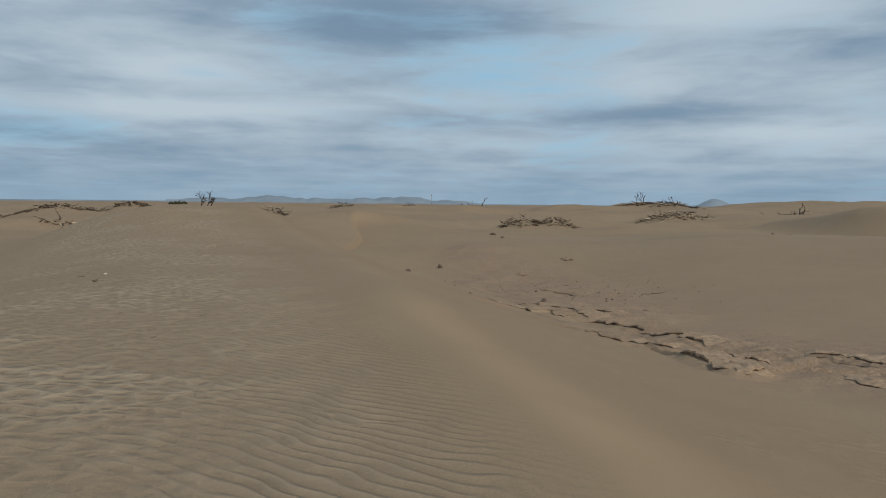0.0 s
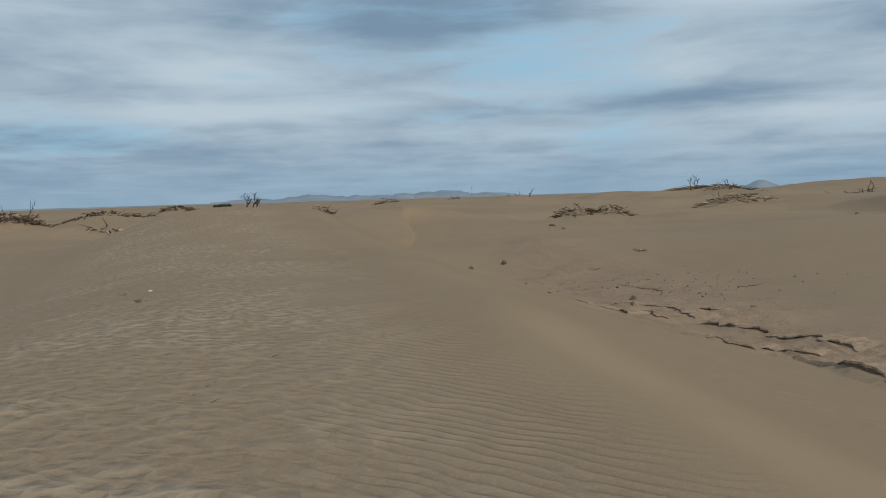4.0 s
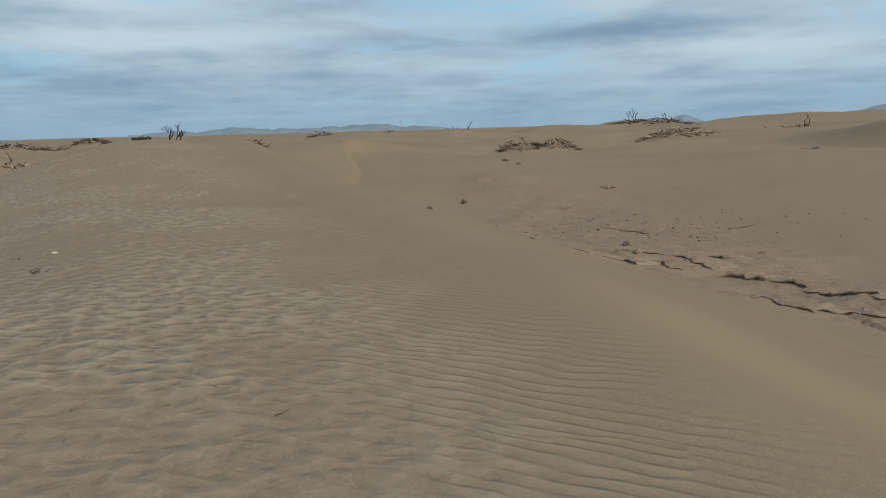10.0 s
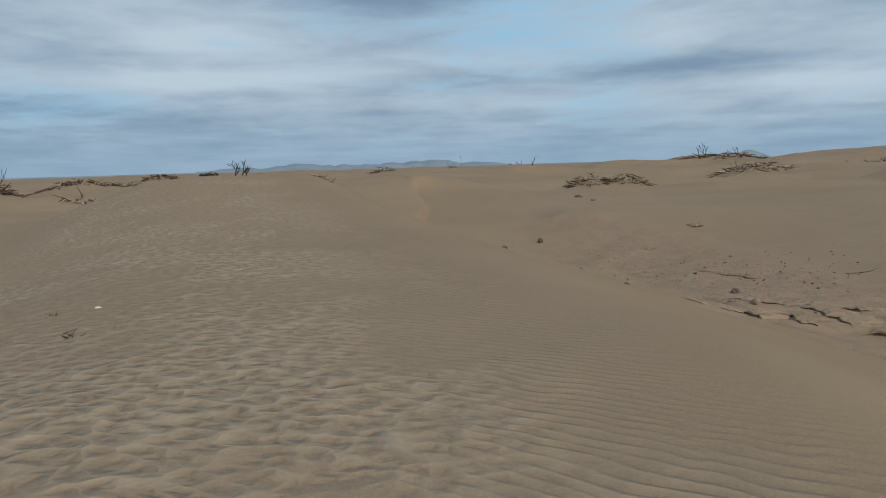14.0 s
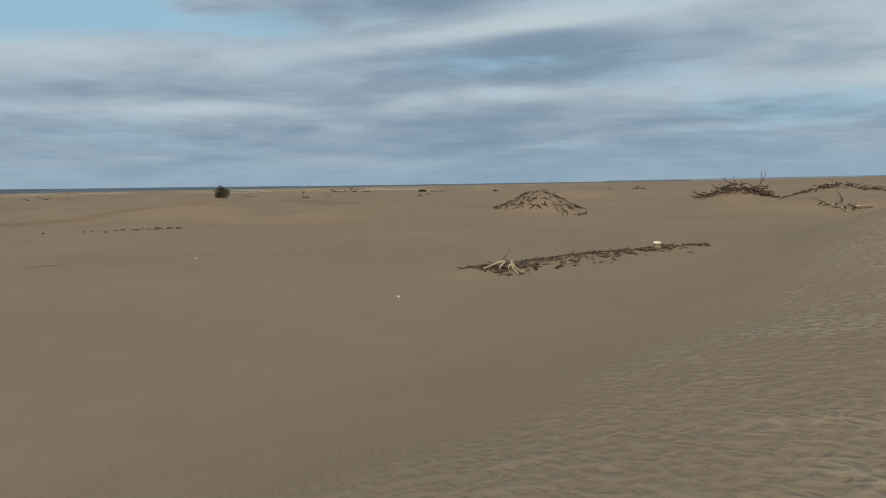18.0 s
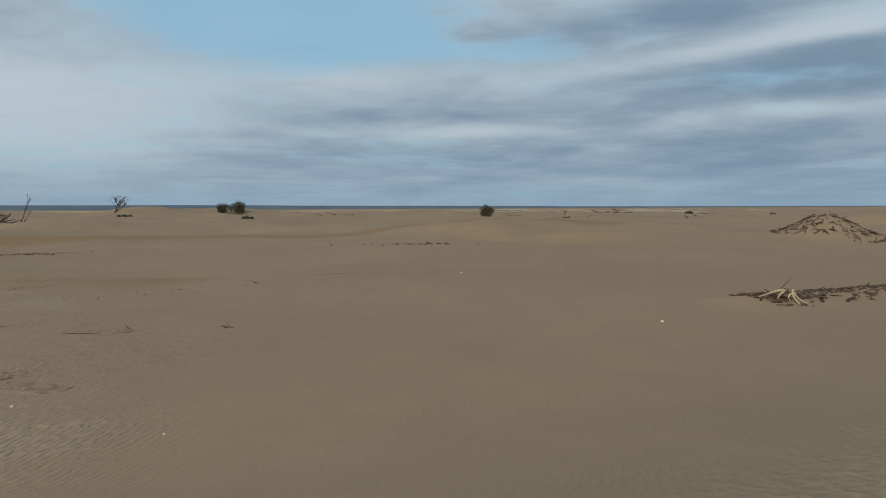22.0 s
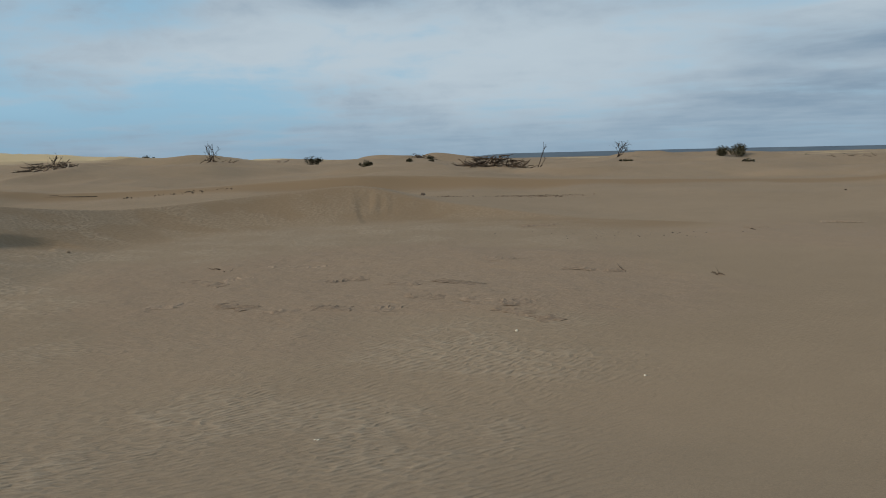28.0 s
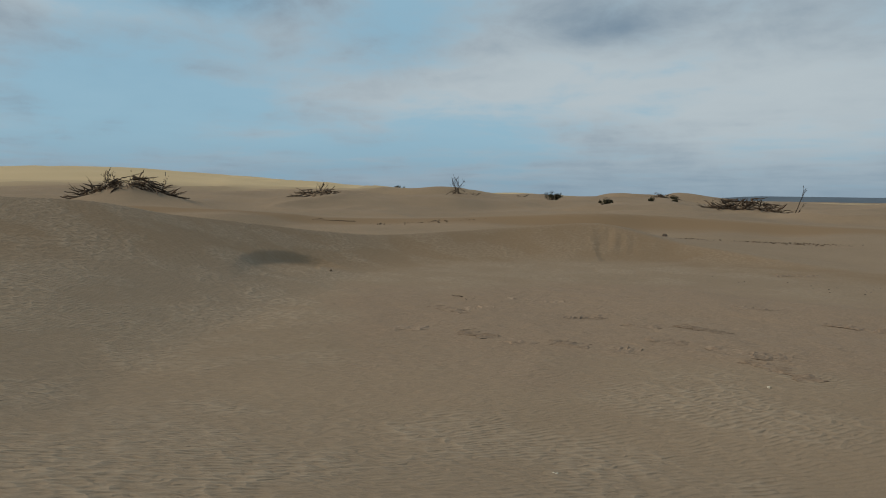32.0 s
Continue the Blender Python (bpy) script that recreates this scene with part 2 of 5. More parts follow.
def sand_material():
    m, nt, bsdf = material("sand")
    N, L = nt.nodes.new, nt.links.new
    tc = N("ShaderNodeTexCoord").outputs["Object"]
    zones = N("ShaderNodeVertexColor")
    zones.layer_name = "zones"
    sep = N("ShaderNodeSeparateColor")
    L(zones.outputs["Color"], sep.inputs[0])
    crust, pale, ripple = sep.outputs
    broad = add_noise(nt, 0.09, 4, 0.5, tc)
    patch = add_noise(nt, 0.7, 5, 0.6, tc)
    grain = add_noise(nt, 90, 3, 0.7, tc)
    speck = add_noise(nt, 14, 6, 0.7, tc)
    colour = ramp(nt, broad, [(0.3, (0.286, 0.217, 0.148)), (0.55, (0.310, 0.235, 0.161)), (0.75, (0.328, 0.248, 0.169))])
    colour = mixed(nt, 0.3, colour, ramp(nt, patch, [(0.3, (0.43, 0.43, 0.43)), (0.7, (0.56, 0.56, 0.56))]), "OVERLAY")
    colour = mixed(nt, 0.6, colour, ramp(nt, grain, [(0.3, (0.36, 0.36, 0.36)), (0.7, (0.64, 0.64, 0.64))]), "OVERLAY")
    colour = mixed(nt, 0.45, colour, ramp(nt, add_noise(nt, 34, 4, 0.7, tc), [(0.32, (0.38, 0.38, 0.38)), (0.68, (0.62, 0.62, 0.62))]), "OVERLAY")
    hard = ramp(nt, speck, [(0.3, (0.225, 0.162, 0.116)), (0.5, (0.305, 0.225, 0.160)), (0.68, (0.39, 0.30, 0.22))])
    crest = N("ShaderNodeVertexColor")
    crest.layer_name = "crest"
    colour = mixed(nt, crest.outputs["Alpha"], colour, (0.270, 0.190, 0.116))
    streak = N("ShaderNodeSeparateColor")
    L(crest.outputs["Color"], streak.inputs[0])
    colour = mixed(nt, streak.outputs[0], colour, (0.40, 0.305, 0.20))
    bsdf.inputs["Roughness"].default_value = 0.95
    bsdf.inputs["Specular IOR Level"].default_value = 0.12
    # wind ripples: sharp crests over a long windward slope and a short lee
    wave = N("ShaderNodeVertexColor")
    wave.layer_name = "wave"
    phases = N("ShaderNodeSeparateColor")
    L(wave.outputs["Color"], phases.inputs[0])

    def calc(op, a, b=None, clamp=False):
        n = N("ShaderNodeMath")
        n.operation, n.use_clamp = op, clamp
        for k, v in enumerate((a, b)):
            if isinstance(v, (int, float)):
                n.inputs[k].default_value = v
            elif v is not None:
                L(v, n.inputs[k])
        return n.outputs[0]

    def ridge(phase):
        sets = []
        for run in (calc("ADD", calc("MULTIPLY", phase, 0.88), 0.37), phase):
            f = calc("FRACT", run)
            sets.append(calc("SMOOTH_MIN", calc("DIVIDE", f, 0.7), calc("DIVIDE", calc("SUBTRACT", 1.0, f), 0.3)))
        n = N("ShaderNodeMix")
        for key, v in ((0, zones.outputs["Alpha"]), (2, sets[0]), (3, sets[1])):
            L(v, n.inputs[key])
        return n.outputs[0]

    def turned(rotation, scale, vector=tc):
        """coordinates along and across a bearing, in cells of that size"""
        mp = N("ShaderNodeMapping")
        mp.vector_type = "TEXTURE"
        mp.inputs["Rotation"].default_value, mp.inputs["Scale"].default_value = (0, 0, radians(rotation)), scale
        L(vector, mp.inputs[0])
        return mp.outputs[0]

    lines = N("ShaderNodeMix")
    L(phases.outputs[2], lines.inputs[0]), L(ridge(phases.outputs[0]), lines.inputs[2]), L(ridge(phases.outputs[1]), lines.inputs[3])
    # scallops on the dune's back: shallow cups between a net of crests
    bent = N("ShaderNodeVectorMath")
    bent.operation = "MULTIPLY_ADD"
    drift = N("ShaderNodeTexNoise")
    drift.inputs["Scale"].default_value, drift.inputs["Detail"].default_value = 3.2, 3
    L(tc, drift.inputs["Vector"])
    L(drift.outputs["Color"], bent.inputs[0]), L(tc, bent.inputs[2])
    bent.inputs[1].default_value = (0.34, 0.34, 0)
    cups = N("ShaderNodeTexVoronoi")
    cups.voronoi_dimensions, cups.feature = "2D", "SMOOTH_F1"
    cups.inputs["Scale"].default_value, cups.inputs["Smoothness"].default_value, cups.inputs["Randomness"].default_value = 1.0, 0.25, 0.9
    L(turned(60, (0.135, 0.25, 1), bent.outputs[0]), cups.inputs["Vector"])
    both = N("ShaderNodeMix")
    L(wave.outputs["Alpha"], both.inputs[0]), L(lines.outputs[0], both.inputs[2]), L(calc("MULTIPLY", cups.outputs["Distance"], 1.9), both.inputs[3])
    uneven = calc("ADD", calc("MULTIPLY", add_noise(nt, 2.2, 3, 0.6, tc), 0.9), 0.55)
    relief = calc("MULTIPLY", calc("MULTIPLY", both.outputs[0], ripple), uneven)
    # light and shade of the ripples put into the colour: paler crests, darker troughs
    ripple_shading = calc("MULTIPLY", relief, 0.75, True)
    colour = mixed(nt, ripple, colour, mixed(nt, ripple_shading, mixed(nt, 0.3, colour, (0.200, 0.155, 0.110)), mixed(nt, 0.65, colour, (0.43, 0.35, 0.26))))
    colour = mixed(nt, crust, colour, hard)
    # sunlight on the far dunes, put in as paler sand; pale far strips too
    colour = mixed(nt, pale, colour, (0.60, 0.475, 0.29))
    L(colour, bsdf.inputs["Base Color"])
    b0 = bump(nt, bsdf, relief, 1.0, 0.028)
    b1 = bump(nt, bsdf, grain, 0.45, 0.005, b0)
    b2 = bump(nt, bsdf, add_noise(nt, 24, 5, 0.7, tc), 0.3, 0.014, b1)
    # bared crust: thin layers that break off one above another
    layers = calc("MULTIPLY", add_noise(nt, 0.6, 7, 0.6, turned(-53, (1.5, 0.55, 1))), 16.0)
    part_way = N("ShaderNodeMapRange")
    part_way.interpolation_type = "SMOOTHSTEP"
    part_way.inputs["From Min"].default_value, part_way.inputs["From Max"].default_value = 0.72, 1.0
    L(calc("FRACT", layers), part_way.inputs["Value"])
    terrace = calc("ADD", calc("FLOOR", layers), part_way.outputs["Result"])
    bared = calc("MULTIPLY", crust, crust)
    b3 = bump(nt, bsdf, calc("MULTIPLY", bared, terrace), 0.5, 0.022, b2)
    bump(nt, bsdf, calc("MULTIPLY", bared, add_noise(nt, 4, 9, 0.72, tc)), 0.5, 0.035, b3)
    return m


def plain_material(name, dark, light, scale=6.0, rough=0.85, stretch=(1, 1, 1), depth=0.01, by_object=0.0):
    """two colours mixed by streaky noise, with a little relief"""
    m, nt, bsdf = material(name)
    N, L = nt.nodes.new, nt.links.new
    tc = N("ShaderNodeTexCoord").outputs["Object"]
    mp = N("ShaderNodeMapping")
    mp.inputs["Scale"].default_value = stretch
    L(tc, mp.inputs[0])
    n = add_noise(nt, scale, 6, 0.62, mp.outputs[0])
    colour = ramp(nt, n, [(0.32, dark), (0.68, light)])
    if by_object:
        rnd = N("ShaderNodeObjectInfo").outputs["Random"]
        grey = ramp(nt, rnd, [(0.0, (0.5 - by_object,) * 3), (1.0, (0.5 + by_object,) * 3)])
        colour = mixed(nt, 1.0, colour, grey, "OVERLAY")
    L(colour, bsdf.inputs["Base Color"])
    bsdf.inputs["Roughness"].default_value = rough
    bsdf.inputs["Specular IOR Level"].default_value = 0.2
    if depth:
        bump(nt, bsdf, n, 0.6, depth)
    return m


SAND = sand_material()
WOOD = plain_material("weathered_wood", (0.045, 0.031, 0.022), (0.165, 0.122, 0.088), 14, 0.9, (1, 1, 0.25), 0.006, 0.22)
PALE_WOOD = plain_material("bleached_wood", (0.40, 0.315, 0.21), (0.62, 0.51, 0.37), 14, 0.85, (1, 1, 0.2), 0.005)
BARK = plain_material("dark_bark", (0.028, 0.021, 0.017), (0.085, 0.066, 0.052), 9, 0.9, (1, 1, 0.3), 0.01)
LEAF = plain_material("dry_green_leaf", (0.042, 0.044, 0.027), (0.115, 0.110, 0.068), 3, 0.8, (1, 1, 1), 0)
STONE = plain_material("stone", (0.07, 0.055, 0.045), (0.21, 0.165, 0.13), 9, 0.9, (1, 1, 1), 0.02, 0.2)
CRUST = plain_material("hard_crust", (0.225, 0.165, 0.117), (0.36, 0.272, 0.195), 9, 0.95, (1, 1, 3), 0.03, 0.1)
# distance haze is mixed into this base colour as blue-grey
HILL = plain_material("hazed_hills", (0.22, 0.285, 0.35), (0.31, 0.37, 0.43), 0.006, 1.0, (1, 1, 1), 0)
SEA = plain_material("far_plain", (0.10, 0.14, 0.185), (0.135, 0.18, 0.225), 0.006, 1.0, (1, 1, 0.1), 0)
WHITE = plain_material("white_plastic", (0.74, 0.67, 0.53), (0.86, 0.79, 0.65), 20, 0.45, (1, 1, 1), 0)
GREY = plain_material("galvanised_steel", (0.30, 0.33, 0.36), (0.40, 0.43, 0.46), 1, 0.6, (1, 1, 1), 0)

LIMEWASH = plain_material("dusty_limewash", (0.34, 0.31, 0.27), (0.44, 0.41, 0.36), 0.4, 0.9, (1, 1, 1), 0)
# ---- terrain ----
HOME = (-5.0, 9.4)
GRID = np.random.RandomState(11).rand(256, 256)


def ss(a, b, v):
    v = np.clip((v - a) / (b - a), 0, 1)
    return v * v * (3 - 2 * v)


def rough_at(x, y):
    """smooth value noise, 0 to 1, one cell a metre"""
    i, j = np.floor(x).astype(int), np.floor(y).astype(int)
    u, v = x - i, y - j
    u, v = u * u * u * (u * (6 * u - 15) + 10), v * v * v * (v * (6 * v - 15) + 10)
    a, b, c, d = GRID[i % 256, j % 256], GRID[(i + 1) % 256, j % 256], GRID[i % 256, (j + 1) % 256], GRID[(i + 1) % 256, (j + 1) % 256]
    return (a * (1 - u) + b * u) * (1 - v) + (c * (1 - u) + d * u) * v


def fractal(x, y, size, octaves=4, gain=0.5):
    out, amp, total = 0.0, 1.0, 0.0
    for k in range(octaves):
        out, total = out + amp * rough_at(x / size + 17.3 * k, y / size + 9.1 * k), total + amp
        amp, size = amp * gain, size * 0.5
    return out / total


def polar(bearing, far, z):
    """a point at a bearing (degrees left of +y) and a distance from HOME"""
    return (HOME[0] - far * math.sin(radians(bearing)), HOME[1] + far * math.cos(radians(bearing)), z)


def curve_of(points, n=9):
    """a Catmull-Rom line through the points"""
    p = np.array([points[0], *points, points[-1]], float)
    out = []
    for a, b, c, d in zip(p, p[1:], p[2:], p[3:]):
        for t in np.linspace(0, 1, n, endpoint=False):
            out.append(0.5 * (2 * b + (c - a) * t + (2 * a - 5 * b + 4 * c - d) * t * t + (3 * b - a - 3 * c + d) * t ** 3))
    return np.array([*out, p[-1]])


def along(x, y, points, reach):
    """signed distance (right of the line: +) from a crest, the crest's height there, and where the line ends"""
    line = curve_of(points)
    low, high = line[:, :2].min(0) - reach, line[:, :2].max(0) + reach
    near = (x > low[0]) & (x < high[0]) & (y > low[1]) & (y < high[1])
    best, side, top = np.full(x.shape, 1e9), np.zeros(x.shape), np.zeros(x.shape)
    px, py = x[near], y[near]
    b, s, h = best[near], side[near], top[near]
    step = np.diff(line[:, :2], axis=0)
    step = step / (np.linalg.norm(step, axis=1, keepdims=True) + 1e-9)
    way = np.vstack([step[:1], step[1:] + step[:-1], step[-1:]])
    for (ax, ay, az), (bx, by, bz), (ux, uy), (vx, vy) in zip(line, line[1:], way, way[1:]):
        dx, dy = bx - ax, by - ay
        ll = dx * dx + dy * dy + 1e-9
        t = np.clip(((px - ax) * dx + (py - ay) * dy) / ll, 0, 1)
        ex, ey = px - ax - t * dx, py - ay - t * dy
        d = np.hypot(ex, ey)
        nearer = d < b
        b = np.where(nearer, d, b)
        s = np.where(nearer, np.sign(ex * (uy + t * (vy - uy)) - ey * (ux + t * (vx - ux))), s)
        h = np.where(nearer, az + t * (bz - az), h)
    best[near], side[near], top[near] = b, s, h
    return best * np.where(side == 0, 1, side), top


def mound(x, y, cx, cy, rx, ry, high, turn=0.0):
    c, s = math.cos(radians(turn)), math.sin(radians(turn))
    u, v = ((x - cx) * c + (y - cy) * s) / rx, (-(x - cx) * s + (y - cy) * c) / ry
    return high * np.exp(-(u * u + v * v))


# height of the wider land by bearing, 130 m out, and of the high dunes beyond
LAND_B = (-180, -100, -60, -30, -16, -8, 0, 12, 22, 33, 47, 58, 70, 85, 97, 104, 111, 118, 126, 140, 150, 170, 180)
LAND_Z = (0.8, 0.8, 0.8, 0.9, 0.25, 0.1, 0.4, 0.9, 0.4, -0.4, -0.8, -0.4, 0.0, 0.5, 0.8, 0.1, 1.0, 1.2, 1.7, 1.5, 1.2, 1.0, 0.8)
FAR_B = (-180, 24, 36, 60, 95, 112, 119, 126, 135, 143, 150, 156, 165, 180)
FAR_Z = (0, 0, -1.8, -1.8, -1.4, 0.6, 2.2, 4.0, 7.2, 10.6, 13.2, 14.0, 12.0, 0)
MAIN = [(7, -30, -0.6), (2.7, -5, -0.2), (1.8, 0, -0.13), (0.95, 5, -0.13), (0.15, 8.5, -0.13), (-0.5, 11, -0.13), (-1.0, 14, -0.14),
        (-1.85, 17.6, -0.2), (-4.3, 26, -0.1), (-7.6, 34.5, 0.45), (-10.6, 41.4, 1.2), (-15, 50, 0.3), (-19, 58, -0.6)]
RIGHT = [(-2, 66, -1.5), (9, 62, -1.25), (22, 55, -0.5), (33, 43, -0.35), (46, 26, -0.2), (58, 0, 0.2)]
LEFT_DUNE = [polar(185, 25, 1.1), polar(165, 27, 1.4), polar(156, 29, 1.33), polar(151.5, 30.5, 1.18), polar(146.7, 33, 0.68), polar(141, 36, 0.2),
             polar(135.3, 38.5, -0.3), polar(131, 40.5, -0.5), polar(124, 43.5, -0.27), polar(119.3, 45, -0.03), polar(115.9, 46, 0.1),
             polar(114, 45.7, -0.12), polar(112, 45.3, -0.5), polar(109.5, 44.8, -0.9), polar(106, 43.8, -1.25), polar(102, 42, -1.55), polar(97, 40, -1.75)]
RIM = [polar(150, 74, -0.3), polar(131, 72, -0.55), polar(122, 70, -0.1), polar(116, 70, 0.22), polar(110.6, 72, 0.05), polar(100, 74, -0.6),
       polar(88, 77, -0.95), polar(75, 82, -1.2), polar(62, 88, -1.3)]


SECOND = [(-12.5, 56.0, 0.0), (-10.5, 60.2, 0.5), (-8.6, 63.2, 0.82), (-6.0, 63.2, 0.78), (-3.9, 61.5, -0.15), (-0.6, 58.4, -0.6), (2.9, 53.4, -1.0)]
STRIP = [(-26.5, 26.6, 0), (-26.9, 29.5, 0), (-27.5, 33.0, 0), (-27.6, 37.0, 0), (-26.8, 41.0, 0)]
# the brink over a wind-scooped hollow; the third number is its strength
LIP = [(-19.8, -10.3, 0.0), (-21.4, -12.0, 0.25), (-24.3, -14.5, 0.8), (-26.7, -15.4, 1.0), (-28.3, -14.9, 0.8), (-28.9, -13.2, 0.0)]


SCARPS = [([(4.6, 23.7, 0), (5.2, 22.9, 0), (5.9, 22.2, 0), (6.4, 20.8, 0), (6.9, 19.8, 0)], 0.17), ([(3.9, 20.4, 0), (4.7, 19.8, 0), (5.7, 19.1, 0)], 0.15),
          ([(2.2, 24.7, 0), (2.8, 25.2, 0), (3.0, 24.5, 0)], 0.14), ([(3.2, 25.0, 0), (3.5, 24.3, 0), (3.9, 24.2, 0)], 0.13), ([(4.3, 25.9, 0), (4.8, 24.4, 0)], 0.1),
          ([(3.3, 27.6, 0), (4.7, 26.8, 0), (5.5, 25.6, 0)], 0.09), ([(5.5, 17.8, 0), (5.7, 16.6, 0), (6.0, 15.5, 0), (6.6, 15.9, 0)], 0.26), ([(6.5, 18.0, 0), (6.6, 17.0, 0), (7.1, 16.8, 0)], 0.2),
          ([(8.4, 17.7, 0), (9.1, 17.4, 0), (9.7, 16.6, 0)], 0.12)]
HUMPS = []


def small_dune(x, y, cx, cy, r, up):
    """a low crescent dune: a long back, and a steep lee towards the sheltered plain"""
    dx, dy = HOME[0] - cx, HOME[1] - cy
    l = math.hypot(dx, dy)
    u, v = ((x - cx) * dx + (y - cy) * dy) / l / r, ((x - cx) * dy - (y - cy) * dx) / l / r
    u = u + 0.35 * v * v
    return up * np.exp(-(v / 1.3) ** 2) * np.where(u > 0, np.clip(1 - u / 0.62, 0, 1) ** 1.3, np.exp(-(u / 1.2) ** 2))


def hump(x, y, r, up, lee=0):
    """a rise (or a dip) in the land; with a lee, a small dune"""
    HUMPS.append((x, y, r, up, lee))


hump(37.8, 133.3, 13, -0.00)
hump(30.0, 99.2, 9, -0.21)
hump(10.6, 83.9, 10, -0.55)
hump(51.1, 111.4, 11, -0.07)
hump(-28.0, 91.3, 9, 1.27)
hump(-42.4, 104.2, 8, 0.40)
hump(-43.2, 85.1, 9, 0.08)
hump(-16.7, 74.7, 5, 1.19)
hump(-16.9, 129.5, 8, -0.55)
hump(5.6, 130.5, 9, 0.17)
hump(-6.7, 150.4, 8, 0.41)
hump(-56.4, 89.1, 9, -0.57)
hump(-57.4, 58.5, 9, -0.27)
hump(-111.4, 83.7, 9, -0.53)
hump(-130.4, 71.1, 9, -0.70)
hump(-93.9, 117.3, 8, 1.61)
hump(-122.3, 51.9, 9, 0.18)
hump(-135.5, 11.8, 9, 0.76)
hump(-129.6, -5.3, 8, 0.16)
hump(-103.0, -12.5, 6, -0.03)
hump(-96.9, -16.3, 7, -0.05)
hump(-126.9, -36.9, 8, 1.03)
hump(-95.9, -33.2, 7, 0.70)
hump(-101.5, -44.2, 7, 0.65)
hump(-102.2, -61.5, 9, 0.37)
hump(-70.3, -60.0, 8, 1.14)
hump(-45.5, -59.6, 8, 0.69)
hump(38.0, 63.5, 7.5, 2.5, 1)
hump(70.4, 160.8, 26, 1.00, 1)
hump(86.9, 152.5, 28, 1.06, 1)
hump(23.5, 148.7, 7, 1.69, 1)
hump(28.1, 137.8, 7, 0.75, 1)
hump(-171.9, -58.2, 14, -0.66, 1)
hump(-173.3, -79.0, 14, 0.34, 1)
hump(-151.5, -286.3, 14, 1.12)
hump(-140.0, -302.7, 12, -0.84)
hump(-179.3, -140.8, 12, 1.82, 1)
hump(-161.8, -115.3, 12, 2.33, 1)
hump(-180.3, -65.0, 8, 1.62, 1)
hump(-195.2, -53.9, 9, 2.40, 1)
hump(39.6, 139.1, 6, 0.80)
hump(30.9, 103.0, 4, 0.90)
hump(8.7, 86.1, 2, 0.70)
hump(12.6, 86.7, 2, 0.65)
hump(-44.8, 87.7, 4, 1.30)
hump(-43.3, 107.0, 3, 1.20)
hump(-17.1, 77.7, 2, 0.30)
hump(-17.1, 131.4, 2, 0.50)
hump(5.7, 132.5, 2, 0.40)
hump(-58.3, 92.0, 3, 1.50)
hump(-59.9, 60.9, 3, 2.0)
hump(-95.2, 118.8, 2, 0.40)
hump(-99.9, -16.9, 3, 0.70)
hump(-130.7, -38.3, 3, 0.90)
hump(-74.9, -63.8, 2, 0.60)
hump(-47.4, -63.1, 4, 1.90)
hump(-86.9, -29.6, 5, 0.54, 1)
hump(-1.0, 113.2, 6, 0.46, 1)
hump(-11.2, 126.7, 6, 0.55, 1)
hump(38.1, 149.1, 5, 0.53, 1)
hump(-128.1, 66.1, 5, 0.36, 1)
hump(10.9, 139.0, 6, 0.32, 1)
hump(-18.2, 77.3, 5, 0.45, 1)
hump(-104.4, 83.5, 4, 0.54, 1)
hump(-74.4, -97.1, 7, 0.55, 1)
hump(5.1, 111.5, 4, 0.52, 1)
hump(-72.3, 33.2, 6, 0.52, 1)
hump(-74.5, 30.7, 8, 0.27, 1)
hump(-128.9, -71.1, 7, 0.58, 1)
hump(-81.1, 38.1, 6, 0.51, 1)
hump(-94.9, -23.7, 8, 0.26, 1)
hump(-63.5, 38.8, 5, 0.60, 1)
hump(-0.5, 158.1, 8, 0.49, 1)
hump(17.2, 110.5, 7, 0.28, 1)
hump(-39.3, 70.5, 7, 0.57, 1)
hump(-92.6, -84.1, 6, 0.27, 1)
hump(-117.6, 72.3, 7, 0.26, 1)
hump(19.5, 74.7, 8, 0.29, 1)
hump(-78.6, 82.7, 8, 0.30, 1)
hump(-55.7, 129.0, 4, 0.31, 1)
hump(39.4, 148.8, 5, 0.43, 1)
hump(-106.6, 117.5, 7, 0.46, 1)
hump(-80.7, 49.3, 7, 0.29, 1)
hump(-92.6, 17.1, 5, 0.41, 1)
hump(-25.8, 121.6, 4, 0.26, 1)
hump(-7.8, 79.3, 8, 0.43, 1)
hump(-135.1, -1.4, 5, 0.58, 1)
hump(-76.3, 83.0, 6, 0.49, 1)
hump(-79.2, -17.9, 7, 0.40, 1)
hump(-54.9, 138.1, 7, 0.55, 1)
hump(-83.9, 128.0, 7, 0.59, 1)
hump(-147.8, -36.5, 6, 0.51, 1)
hump(-105.0, -31.7, 6, 0.39, 1)
hump(-80.7, -48.5, 7, 0.45, 1)
hump(-93.0, -5.5, 4, 0.49, 1)
hump(-9.8, 102.9, 7, 0.27, 1)
hump(-85.9, -70.7, 6, 0.49, 1)
hump(8.5, 71.9, 7, 0.46, 1)
hump(-139.4, 14.1, 5, 0.31, 1)
hump(-43.9, -45.5, 6, 0.47, 1)


